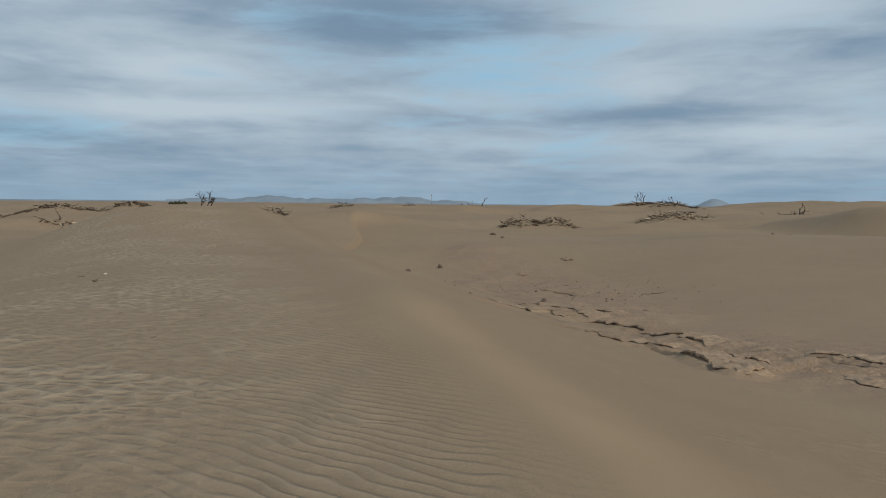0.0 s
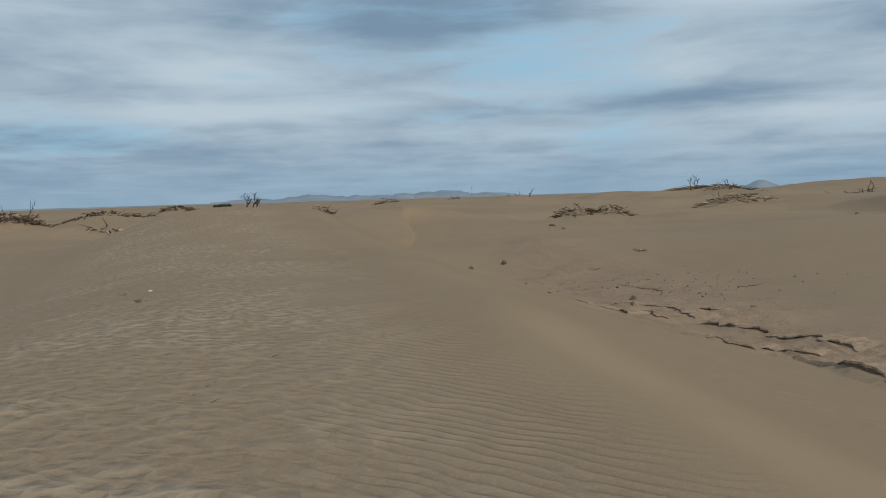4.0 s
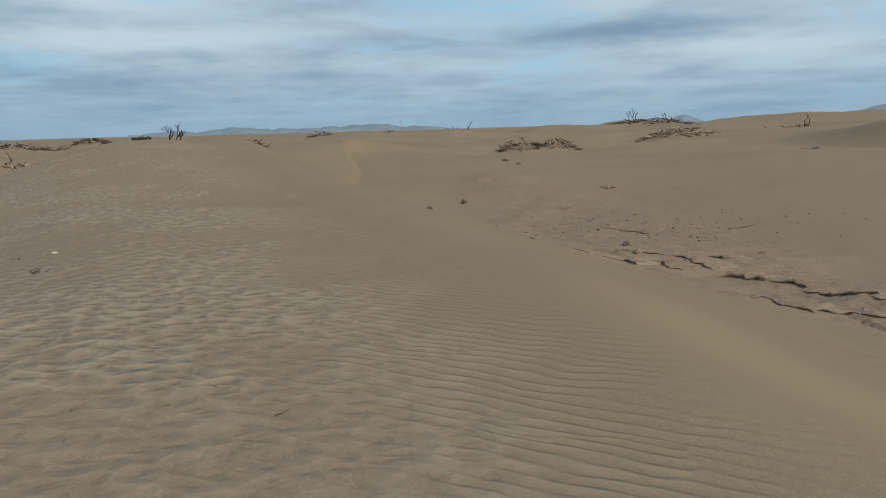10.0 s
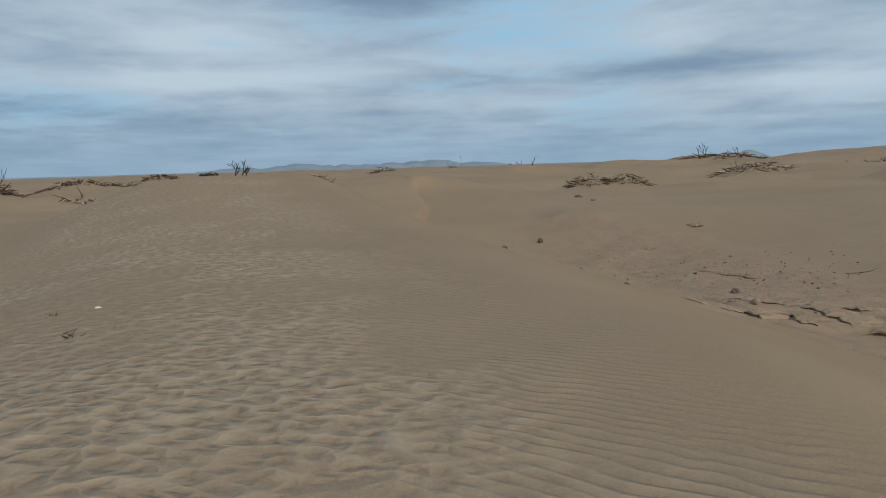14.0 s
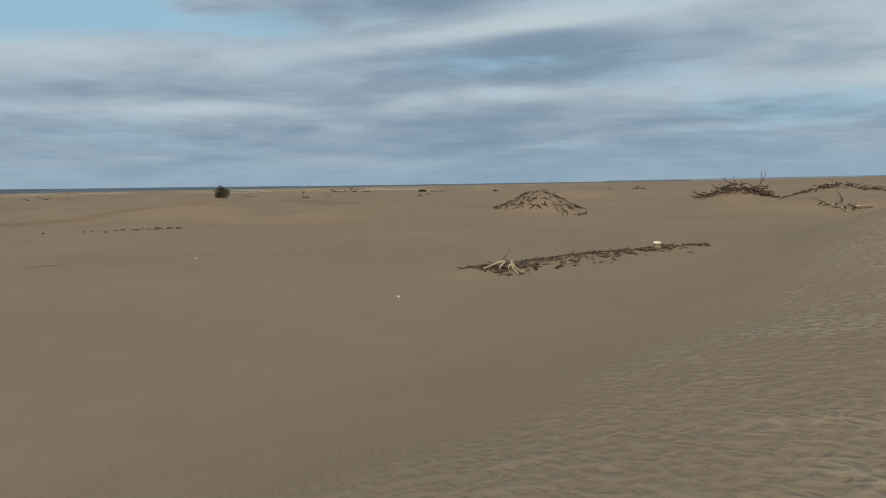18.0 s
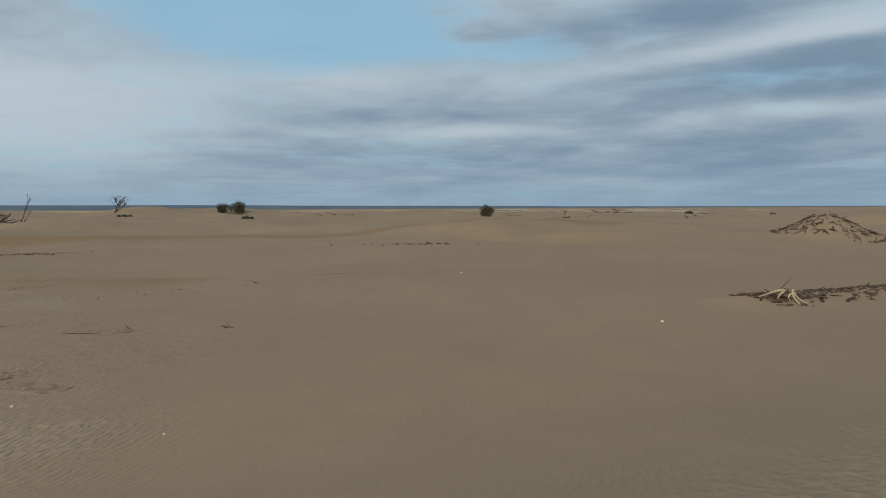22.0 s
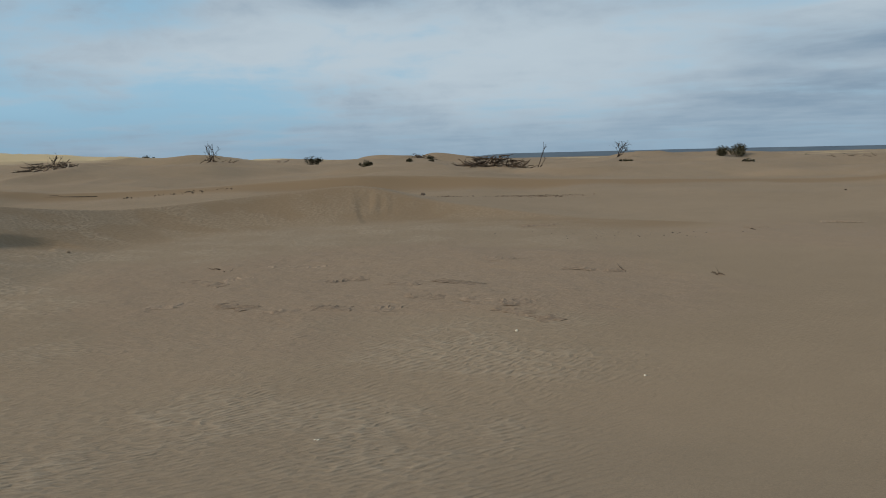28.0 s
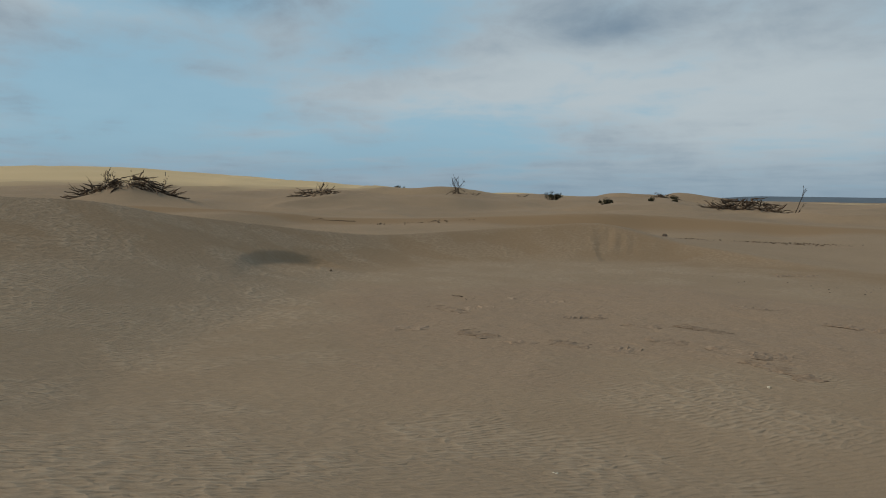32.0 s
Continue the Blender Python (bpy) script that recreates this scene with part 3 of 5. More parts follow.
def crust_zone(x, y):
    """where the wind has bared the hard ground: the hollow beside the dune and the flat beyond its foot"""
    edge = (fractal(x, y, 6.0, 4) - 0.5) * 2
    line, _ = along(x, y, [(12.5, 14, 0), (8.5, 18.5, 0), (6.3, 23, 0), (5.0, 30, 0), (4.0, 38, 0), (2, 47, 0)], 14)
    a = 1 - ss(1.0, 5.0, np.abs(line) + 3.2 * edge)
    u, v = (x + 23.5) / 8.5, (y - 1.5) / 9.0
    b = 1 - ss(0.55, 1.05, np.hypot(u, v) + 0.75 * edge)
    u, v = (x + 39) / 7, (y - 14) / 7.0
    c = (1 - ss(0.5, 1.05, np.hypot(u, v) + 0.9 * edge)) * 0.5
    return np.clip(a, 0, 1), np.clip(np.maximum(b * 0.6, c), 0, 1)


def rippled(x, y, far, soft, s):
    """how strongly the wind has rippled the sand: not on bared crust, nor on the smooth crest and side of the dune"""
    bearing = np.degrees(np.arctan2(-(x - HOME[0]), y - HOME[1]))
    smooth = 1 - 0.85 * ss(8.0, 11.5, -s) * (1 - ss(88, 104, bearing))
    flank = 0.4 * ss(1.2, 2.6, s) * (1 - ss(5.5, 8.5, s)) * ss(0.42, 0.62, fractal(x, y, 1.1, 3))
    return (1 - ss(34, 62, far)) * (1 - 0.6 * soft) * (ss(0.3, -1.4, s) + flank) * smooth * (0.6 + 0.4 * ss(0.36, 0.6, fractal(x + 5, y, 1.7, 3)))


def ripple_phases(x, y):
    """running count of the ripples' crests, on the dune and on the flat behind it, where the wind swings round, and how far it has swung"""
    warp = (fractal(x, y, 2.6, 2) - 0.5) * 2.4 + (fractal(x, y, 0.55, 2) - 0.5) * 1.2 + (rough_at(x / 0.24, y / 0.24) - 0.5) * 0.5
    swing = ss(3.5, -3.0, y + 0.25 * (x + 10)) * ss(-6.0, -9.0, x)
    one, two = (0.530 * x + 0.848 * y) / 0.118 + warp, (0.682 * x + 0.731 * y) / 0.118 + warp
    # where the crests fork, a second set takes over
    fork = ss(0.46, 0.52, fractal(x - 40, y + 12, 0.8, 2))
    return one, two, swing, fork


def scalloped(x, y, s):
    """where the ripples on the dune's back break up into scallops"""
    back = ss(0.8, 3.4, -s + 1.6 * (fractal(x, y, 2.2, 2) - 0.5)) * (1 - ss(8.5, 11.5, -s)) * ss(1.0, 5.0, y)
    back = np.maximum(back, ss(0.5, 1.5, s))
    return np.maximum(back, 0.5 * ss(4.5, 8.5, -s) * (0.4 + 1.2 * fractal(x + 3, y, 3.0, 2)))


def ripple_wave(x, y):
    """wind ripples, 0 in the trough to 1 on the crest: a long windward slope and a short lee"""
    one, two, swing, fork = ripple_phases(x, y)

    def crests(f):
        f, g = f % 1.0, (f * 0.88 + 0.37) % 1.0
        return np.minimum(f / 0.7, (1 - f) / 0.3) * fork + np.minimum(g / 0.7, (1 - g) / 0.3) * (1 - fork)

    return crests(one) * (1 - swing) + crests(two) * swing


def ground_height(x, y, ripples=True):
    x, y = np.asarray(x, float), np.asarray(y, float)
    dx, dy = x - HOME[0], y - HOME[1]
    far, bearing = np.hypot(dx, dy), np.degrees(np.arctan2(-dx, dy))
    land, high = np.interp(bearing, LAND_B, LAND_Z), np.interp(bearing, FAR_B, FAR_Z)
    h = -1.7 + ss(40, 135, far) * (land + 1.7)
    out = ss(150, 400, far)
    h = h * (1 - out) + out * (0.2 + high * (0.9 + 0.25 * (fractal(x, y, 70, 3) - 0.5)))
    # low drifts everywhere but on the near flats
    loose = ss(50, 88, far)
    h = h + loose * ((fractal(x, y, 36, 4) - 0.5) * 1.9 + (np.abs(fractal(x + 50, y * 1.5, 26, 3) - 0.5) * -3.2 + 0.45))
    h = h + ss(300, 700, far) * (1 - 0.75 * ss(24, 36, bearing) * (1 - ss(100, 114, bearing))) * (np.abs(fractal(x + 80, y, 150, 4) - 0.5) * -7.0 + 1.0)
    h = h + (fractal(x, y, 7.0, 3) - 0.5) * 0.12
    # the hollow on the right, and the dune that shuts it
    h = h + mound(x, y, 6.5, 24, 9, 14, -0.5, 8) + mound(x, y, 4, 42, 11, 14, -0.5)
    s, top = along(x, y, RIGHT, 40)
    rise = np.where(s > 0, 1 - ss(0, 26, s), 1 - ss(0, 22, -s))
    h = h + rise * (top - h)
    # the dune walked on: a broad back to the left, a steeper side to the right
    s, top = along(x, y, MAIN, 30)
    main = s
    soft = 0.35 + 0.95 * ss(9, 22, y)
    t = np.clip((np.sqrt(np.maximum(s, 0) ** 2 + soft ** 2) - soft) / (8.6 - soft), 0, 1)
    right = (1 - t) ** 1.75
    left = 1 - ss(4.0, 15.0, -s)
    h = h + np.where(s > 0, right, left) * (top - h)
    # the dunes on the left
    s, top = along(x, y, LEFT_DUNE, 30)
    t = np.clip(-s / 15.0, 0, 1)
    arm = ss(168, 132, bearing)
    u = np.clip(s / (1.2 + (3.0 + 4.4 * (1 - arm)) * np.clip(top + 1.7, 0.1, 2.6)), 0, 1)
    face = np.where(s > 0, (1 - u) ** (2.0 - 0.3 * arm), 1 - (0.5 * t + 0.5 * ss(0, 1, t)))
    h = h + face * np.maximum(top - h, 0)
    # flutes where sand has run down the steep face
    h = h + 0.032 * np.sin(bearing * 2 * math.pi / 0.9 + 3 * fractal(x, y, 2.0, 2)) * np.exp(-((bearing - 114.6) / 1.6) ** 2) * ss(0.2, 0.9, s) * (1 - ss(2.0, 4.2, s))
    # a wind-scooped hollow under a sharp brink at the foot of the arm
    s, top = along(x, y, LIP, 6)
    h = h - (np.abs(s) < 6) * top * 0.28 * ss(-0.1, 0.55, s) * (1 - ss(0.6, 2.6, s))
    # the low bank under the drift litter
    s, _ = along(x, y, STRIP, 5)
    h = h + 0.24 * np.exp(-(s / 1.1) ** 2)
    s, top = along(x, y, SECOND, 16)
    face = 1 - ss(0, 15, np.abs(s))
    h = h + face * np.maximum(top - h, 0)
    s, top = along(x, y, RIM, 30)
    face = np.where(s > 0, (1 - np.clip(s / 4.2, 0, 1)) ** 1.7, 1 - ss(0, 24, -s))
    h = h + face * np.maximum(top - h, 0)
    for cx, cy, r, up, lee in HUMPS:
        near = (np.abs(x - cx) < 3 * r) & (np.abs(y - cy) < 3 * r)
        h[near] += small_dune(x[near], y[near], cx, cy, r, up * (1.5 if up < 0.62 else 1.0)) if lee else mound(x[near], y[near], cx, cy, r, r, up)
    # bared crust, broken into thin ledges
    a, b = crust_zone(x, y)
    n = fractal(x * 0.75 + 0.4 * y, y * 0.9 - 0.3 * x, 3.0, 6, 0.55)
    k = n * 13
    stair = (np.floor(k) + ss(0.80, 1.0, k - np.floor(k))) / 13 - 0.5
    broken = ss(0.38, 0.62, fractal(x + 31, y - 7, 2.3, 3))
    stair = stair * broken + (n - 0.5) * (1 - broken)
    h = h + a * stair * 0.6 + a * (fractal(x, y, 0.7, 4, 0.6) - 0.5) * 0.085
    h = h + b * stair * 0.36 + b * (fractal(x, y, 0.6, 4, 0.6) - 0.5) * 0.06
    # scarps where the crust breaks off
    j = (fractal(x, y, 0.8, 4, 0.65) - 0.5) * 0.5
    for points, up in SCARPS:
        s, _ = along(x, y, points, 5)
        near = np.abs(s) < 5
        q = s[near] + j[near]
        rag = 0.1 + 1.6 * fractal(x[near] + 9, y[near], 1.6, 4, 0.6)
        h[near] += 0.45 * up * rag * np.where(q > 0, np.clip(1 - q / 0.4, 0, 1), np.exp(-(q / 2.2) ** 2))
    if ripples:
        soft = np.maximum(a, b)
        s = main
        size = rippled(x, y, far, soft, s)
        back = scalloped(x, y, s)
        h = h + 0.012 * (ripple_wave(x, y) - 0.5) * size * (1 - 0.75 * back)
        # small scalloped hummocks on the dune's back
        u, v = (0.342 * x + 0.940 * y) / 0.17, (0.940 * x - 0.342 * y) / 0.3
        net = 1 - np.abs(2 * rough_at(u, v) - 1)
        h = h + back * size * (0.016 * net + 0.03 * (fractal(x, y, 0.8, 2) - 0.5))
    return h


# ---- end of terrain ----


class Survey:
    """heights over a rectangle, read off between grid points"""

    def __init__(self, x0, x1, y0, y1, cell):
        self.x0, self.y0, self.cell = x0, y0, cell
        xs, ys = np.arange(x0, x1, cell), np.arange(y0, y1, cell)
        X, Y = np.meshgrid(xs, ys, indexing="ij")
        self.z = ground_height(X, Y, False)

    def inside(self, x, y):
        u, v = (x - self.x0) / self.cell, (y - self.y0) / self.cell
        return 0 <= u < self.z.shape[0] - 1 and 0 <= v < self.z.shape[1] - 1

    def at(self, x, y):
        u, v = (x - self.x0) / self.cell, (y - self.y0) / self.cell
        i, j = int(u), int(v)
        u, v, z = u - i, v - j, self.z
        return float((z[i, j] * (1 - u) + z[i + 1, j] * u) * (1 - v) + (z[i, j + 1] * (1 - u) + z[i + 1, j + 1] * u) * v)


NEAR, WIDE = Survey(-32, 12, -8, 50, 0.14), Survey(-185, 75, -105, 165, 0.6)


def spot(x, y):
    for s in (NEAR, WIDE):
        if s.inside(x, y):
            return s.at(x, y)
    return float(ground_height(np.array([x]), np.array([y]), False)[0])


def sheet():
    """the ground: rings round the start of the walk, fine where it is seen from near, out to the horizon"""
    cx, cy = 0.4, -0.6
    rings = [*np.arange(0.1, 1.9, 0.06)]
    while rings[-1] < 4700:
        r = rings[-1]
        rings.append(r + 0.036 + min(19, max(0, r - 15)) * 0.003 + max(0, r - 34) * 0.0145)
    turns = [*np.arange(-48, 16, 0.2), *np.arange(16, 100, 0.16), *np.arange(100, 142, 0.2), *np.arange(142, 312, 1.7)]
    R, T = np.meshgrid(np.array(rings), np.radians(np.array(turns)), indexing="ij")
    X, Y = cx - R * np.sin(T), cy + R * np.cos(T)
    Z = ground_height(X, Y)
    nr, nt = X.shape
    verts = np.stack([X, Y, Z], -1).reshape(-1, 3)
    verts = np.vstack([verts, [[cx, cy, float(ground_height(np.array([cx]), np.array([cy]))[0])]]])
    i, j = np.meshgrid(np.arange(nr - 1), np.arange(nt), indexing="ij")
    k = (j + 1) % nt
    quads = np.stack([i * nt + j, (i + 1) * nt + j, (i + 1) * nt + k, i * nt + k], -1).reshape(-1, 4)
    tris = np.stack([np.arange(nt), (np.arange(nt) + 1) % nt, np.full(nt, nr * nt)], -1)
    me = bpy.data.meshes.new("ground")
    me.vertices.add(len(verts))
    me.vertices.foreach_set("co", verts.ravel())
    loops = np.concatenate([quads.ravel(), tris.ravel()])
    me.loops.add(len(loops))
    me.loops.foreach_set("vertex_index", loops)
    starts = np.concatenate([np.arange(len(quads)) * 4, len(quads) * 4 + np.arange(len(tris)) * 3])
    me.polygons.add(len(starts))
    me.polygons.foreach_set("loop_start", starts)
    me.polygons.foreach_set("use_smooth", np.ones(len(starts), bool))
    me.update(calc_edges=True)
    a, b = crust_zone(verts[:, 0], verts[:, 1])
    far = np.hypot(verts[:, 0] - HOME[0], verts[:, 1] - HOME[1])
    bearing = np.degrees(np.arctan2(-(verts[:, 0] - HOME[0]), verts[:, 1] - HOME[1]))
    # high far dunes: their sunlight is painted through this mask
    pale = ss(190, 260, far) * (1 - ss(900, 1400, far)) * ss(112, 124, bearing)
    # pale strips out on the far plain use the same mask
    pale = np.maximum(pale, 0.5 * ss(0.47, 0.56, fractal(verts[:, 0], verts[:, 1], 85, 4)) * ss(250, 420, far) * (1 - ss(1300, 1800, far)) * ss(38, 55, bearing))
    side, _ = along(verts[:, 0], verts[:, 1], MAIN, 30)
    size = rippled(verts[:, 0], verts[:, 1], far, np.maximum(a, b), side)
    one, two, swing, fork = ripple_phases(verts[:, 0], verts[:, 1])
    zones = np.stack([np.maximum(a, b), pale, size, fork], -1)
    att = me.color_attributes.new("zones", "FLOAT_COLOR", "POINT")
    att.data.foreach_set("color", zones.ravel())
    att = me.color_attributes.new("wave", "FLOAT_COLOR", "POINT")
    att.data.foreach_set("color", np.stack([one, two, swing, scalloped(verts[:, 0], verts[:, 1], side)], -1).ravel())
    # a paler band along the near part of the crest
    tone_mask = np.exp(-((side - 0.4) / 0.75) ** 2) * (0.3 + 0.4 * (fractal(verts[:, 0], verts[:, 1], 1.5, 3))) * (1 - ss(11, 17, verts[:, 1]))
    streak = tone_mask
    # and a browner tone on the steep sides
    tone_mask = np.maximum(tone_mask, 0.35 * ss(0.3, 1.5, side) * (1 - ss(4.5, 8.0, side)))
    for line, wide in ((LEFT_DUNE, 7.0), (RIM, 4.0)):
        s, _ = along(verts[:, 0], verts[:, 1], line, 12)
        tone_mask = np.maximum(tone_mask, 0.95 * ss(-0.6, 0.6, s) * (1 - ss(0.5 * wide, wide, s)))
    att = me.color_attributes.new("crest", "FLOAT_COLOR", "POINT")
    att.data.foreach_set("color", np.stack([streak, streak, streak, tone_mask], -1).ravel())
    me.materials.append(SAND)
    return tagged(new("ground", me), "rippled tan dune sand with bared crust patches", "sand", kind="structure")


GROUND = sheet()


def link(name, bm, mat, parent=None, smooth=True):
    me = bpy.data.meshes.new(name)
    bm.to_mesh(me)
    bm.free()
    for p in me.polygons:
        p.use_smooth = smooth
    me.materials.append(mat)
    ob = new(name, me)
    ob.parent = parent
    return ob


def far_ridge(name, label, category, mat, b0, b1, far, depth, base, profile, n=160):
    """a long low range far off, with a front, a crest and a back"""
    bm = bmesh.new()
    rows = []
    for k in range(n + 1):
        b = b0 + (b1 - b0) * k / n
        top = profile(b)
        row = [polar(b, far - depth * 0.5, base), polar(b, far - depth * 0.2, base + 0.45 * (top - base)),
               polar(b, far, top), polar(b, far + depth * 0.5, base)]
        rows.append([bm.verts.new(p) for p in row])
    for p, q in zip(rows, rows[1:]):
        for a in range(3):
            bm.faces.new((p[a], p[a + 1], q[a + 1], q[a]))
    ob = link(name, bm, mat)
    return tagged(ob, label, category, kind="structure")


def wobble(b, size, seed):
    return float(fractal(np.array([b * 10.0]), np.array([seed * 31.0]), size * 10.0, 5, 0.55)[0])


def high(deg, far):
    return 1.5 + far * math.tan(radians(deg))


# far ranges and low land get their haze from the HILL colour
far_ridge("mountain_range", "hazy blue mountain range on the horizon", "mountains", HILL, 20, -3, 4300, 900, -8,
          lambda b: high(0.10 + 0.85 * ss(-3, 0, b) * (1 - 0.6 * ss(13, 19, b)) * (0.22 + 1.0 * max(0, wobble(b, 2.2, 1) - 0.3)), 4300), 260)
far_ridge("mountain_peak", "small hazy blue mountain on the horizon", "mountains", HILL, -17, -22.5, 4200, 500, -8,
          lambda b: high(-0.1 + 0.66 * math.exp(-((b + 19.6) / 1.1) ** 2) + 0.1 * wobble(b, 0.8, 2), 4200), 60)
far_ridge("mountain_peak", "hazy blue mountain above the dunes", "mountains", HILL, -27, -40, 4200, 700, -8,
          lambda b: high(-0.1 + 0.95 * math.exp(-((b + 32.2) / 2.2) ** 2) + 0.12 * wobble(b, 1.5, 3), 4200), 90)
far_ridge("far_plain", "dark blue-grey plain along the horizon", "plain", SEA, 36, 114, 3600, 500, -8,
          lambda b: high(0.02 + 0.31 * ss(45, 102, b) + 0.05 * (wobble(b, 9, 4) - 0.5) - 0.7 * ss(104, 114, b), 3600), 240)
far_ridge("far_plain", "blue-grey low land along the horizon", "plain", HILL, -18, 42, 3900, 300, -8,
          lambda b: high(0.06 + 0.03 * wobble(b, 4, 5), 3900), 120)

# ---- building blocks for the loose things ----
RND = random.Random(5)


def part(name, bm, mat, parent, label="", smooth=True):
    ob = link(name, bm, mat, parent, smooth)
    return tagged(ob, label) if label else ob


def base(name, x, y, label, category, group="", sink=0.0, z=None):
    """the empty at a thing's foot"""
    e = new(name)
    e.empty_display_size = 0.2
    e.location = (x, y, (spot(x, y) if z is None else z) - sink)
    return tagged(e, label, category, group)


def tube(bm, points, radii, sides=6):
    rings, n = [], len(points)
    for k, (p, r) in enumerate(zip(points, radii)):
        d = Vector(points[min(k + 1, n - 1)]) - Vector(points[max(k - 1, 0)])
        d = d.normalized() if d.length > 1e-9 else Vector((0, 0, 1))
        a = d.orthogonal().normalized()
        b = d.cross(a)
        rings.append([bm.verts.new(Vector(p) + r * (math.cos(2 * math.pi * i / sides) * a + math.sin(2 * math.pi * i / sides) * b)) for i in range(sides)])
    for p, q in zip(rings, rings[1:]):
        turn = min(range(sides), key=lambda s: sum((p[i].co - q[(i + s) % sides].co).length for i in range(sides)))
        for i in range(sides):
            bm.faces.new((p[i], p[(i + 1) % sides], q[(i + 1 + turn) % sides], q[(i + turn) % sides]))
    bm.faces.new(rings[0][::-1])
    bm.faces.new(rings[-1])


def wander(rnd, start, way, length, steps, bend):
    p, d, out = Vector(start), Vector(way).normalized(), [Vector(start)]
    for _ in range(steps):
        d = (d + bend * Vector((rnd.uniform(-1, 1), rnd.uniform(-1, 1), rnd.uniform(-1, 1)))).normalized()
        p = p + d * (length / steps)
        out.append(p.copy())
    return out


def branch_mesh(seed, thick, twigs, bend):
    """a crooked stick one metre long on +x, with side twigs and a broken end"""
    rnd, bm = random.Random(seed), bmesh.new()
    line = wander(rnd, (0, 0, 0), (1, 0, 0), 1.0, 7, bend)
    radii = [thick * (1 - 0.72 * k / 7) * rnd.uniform(0.85, 1.15) for k in range(8)]
    tube(bm, line, radii, 6)
    for _ in range(twigs):
        k = rnd.randint(2, 6)
        d = (line[k] - line[k - 1]).normalized() + 0.9 * Vector((rnd.uniform(-0.3, 0.3), rnd.uniform(-1, 1), rnd.uniform(-0.7, 1)))
        t = wander(rnd, line[k], d, rnd.uniform(0.2, 0.45), 4, 0.3)
        tube(bm, t, [radii[k] * 0.6 * (1 - 0.2 * i) for i in range(5)], 4)
    me = bpy.data.meshes.new("branch")
    bm.to_mesh(me)
    bm.free()
    for p in me.polygons:
        p.use_smooth = True
    return me


def with_material(me, mat):
    me = me.copy()
    me.materials.clear()
    me.materials.append(mat)
    return me


STICKS = [branch_mesh(s, th, tw, b) for s, th, tw, b in
          [(1, 0.05, 2, 0.22), (2, 0.04, 3, 0.28), (3, 0.06, 1, 0.18), (4, 0.035, 3, 0.3), (5, 0.045, 2, 0.26), (6, 0.065, 0, 0.15), (7, 0.03, 4, 0.3), (8, 0.055, 1, 0.3)]]
CHUNKS = [branch_mesh(s, th, 0, b) for s, th, b in ((31, 0.11, 0.1), (32, 0.14, 0.16), (33, 0.09, 0.22), (34, 0.17, 0.08))]
DARK_CHUNKS = [with_material(m, WOOD) for m in CHUNKS]
POLE = with_material(branch_mesh(21, 0.016, 0, 0.05), WOOD)
PALE_POLE = with_material(branch_mesh(22, 0.016, 0, 0.06), PALE_WOOD)
DARK_STICKS, PALE_STICKS = [with_material(m, WOOD) for m in STICKS], [with_material(m, PALE_WOOD) for m in STICKS]


def lay(me, name, parent, a, b, roll=0.0, thick=1.0):
    """put a one-metre stick between two points of the world, under a thing"""
    a, b = Vector(a), Vector(b)
    d = b - a
    m = d.to_track_quat("X", "Z").to_matrix().to_4x4() @ Matrix.Rotation(roll, 4, "X")
    ob = new(name, me)
    ob.parent = parent
    size = d.length
    ob.matrix_basis = Matrix.Translation(a - (parent.location if parent else Vector())) @ m @ Matrix.Diagonal((size, size * thick, size * thick, 1))
    return ob


def heap(x, y, bearing, wide, deep, n, longest, label, name="brushwood_heap", chunky=0.0, group="brushwood heaps", loose=0.25, stand=0.35, pale=0.06, seed=1, thick=1.0, shape=None):
    """dead branches strewn over a hump of sand; wide lies across the bearing"""
    rnd = random.Random(seed)
    top = base(name, x, y, label, "brushwood", group)
    n = int(n * 1.3)
    c, s = math.cos(radians(bearing)), math.sin(radians(bearing))
    for k in range(n):
        while True:
            u, v = rnd.uniform(-1, 1), rnd.uniform(-1, 1)
            if u * u + v * v < 1 and (shape is None or shape(u, v)):
                break
        px, py = x + u * wide * 0.5 * c - v * deep * 0.5 * s, y + u * wide * 0.5 * s + v * deep * 0.5 * c
        size = longest * rnd.uniform(0.3, 1.0)
        turn = math.atan2(v, u) + radians(bearing) + rnd.gauss(0, 0.8)
        qx, qy = px + size * math.cos(turn), py + size * math.sin(turn)
        pz, qz = spot(px, py), spot(qx, qy)
        lift = rnd.random() ** 1.5 * loose * 1.8 * (1 - u * u - v * v)
        up = lift + (rnd.random() * stand * size if rnd.random() < 0.35 else rnd.uniform(-0.03, 0.08))
        sticks = PALE_STICKS if rnd.random() < pale else DARK_STICKS
        if rnd.random() < chunky:
            sticks = DARK_CHUNKS * 2
        lay(sticks[rnd.choice((2, 5, 7, 0, 2, 5) if rnd.random() < 0.7 else (1, 3, 4, 6))], "branch", top, (px, py, pz + lift - 0.02), (qx, qy, qz + max(up, -0.02)), rnd.uniform(0, 6.3), 0.78 * min(1.25, thick) * rnd.uniform(0.7, 1.2))
    return top


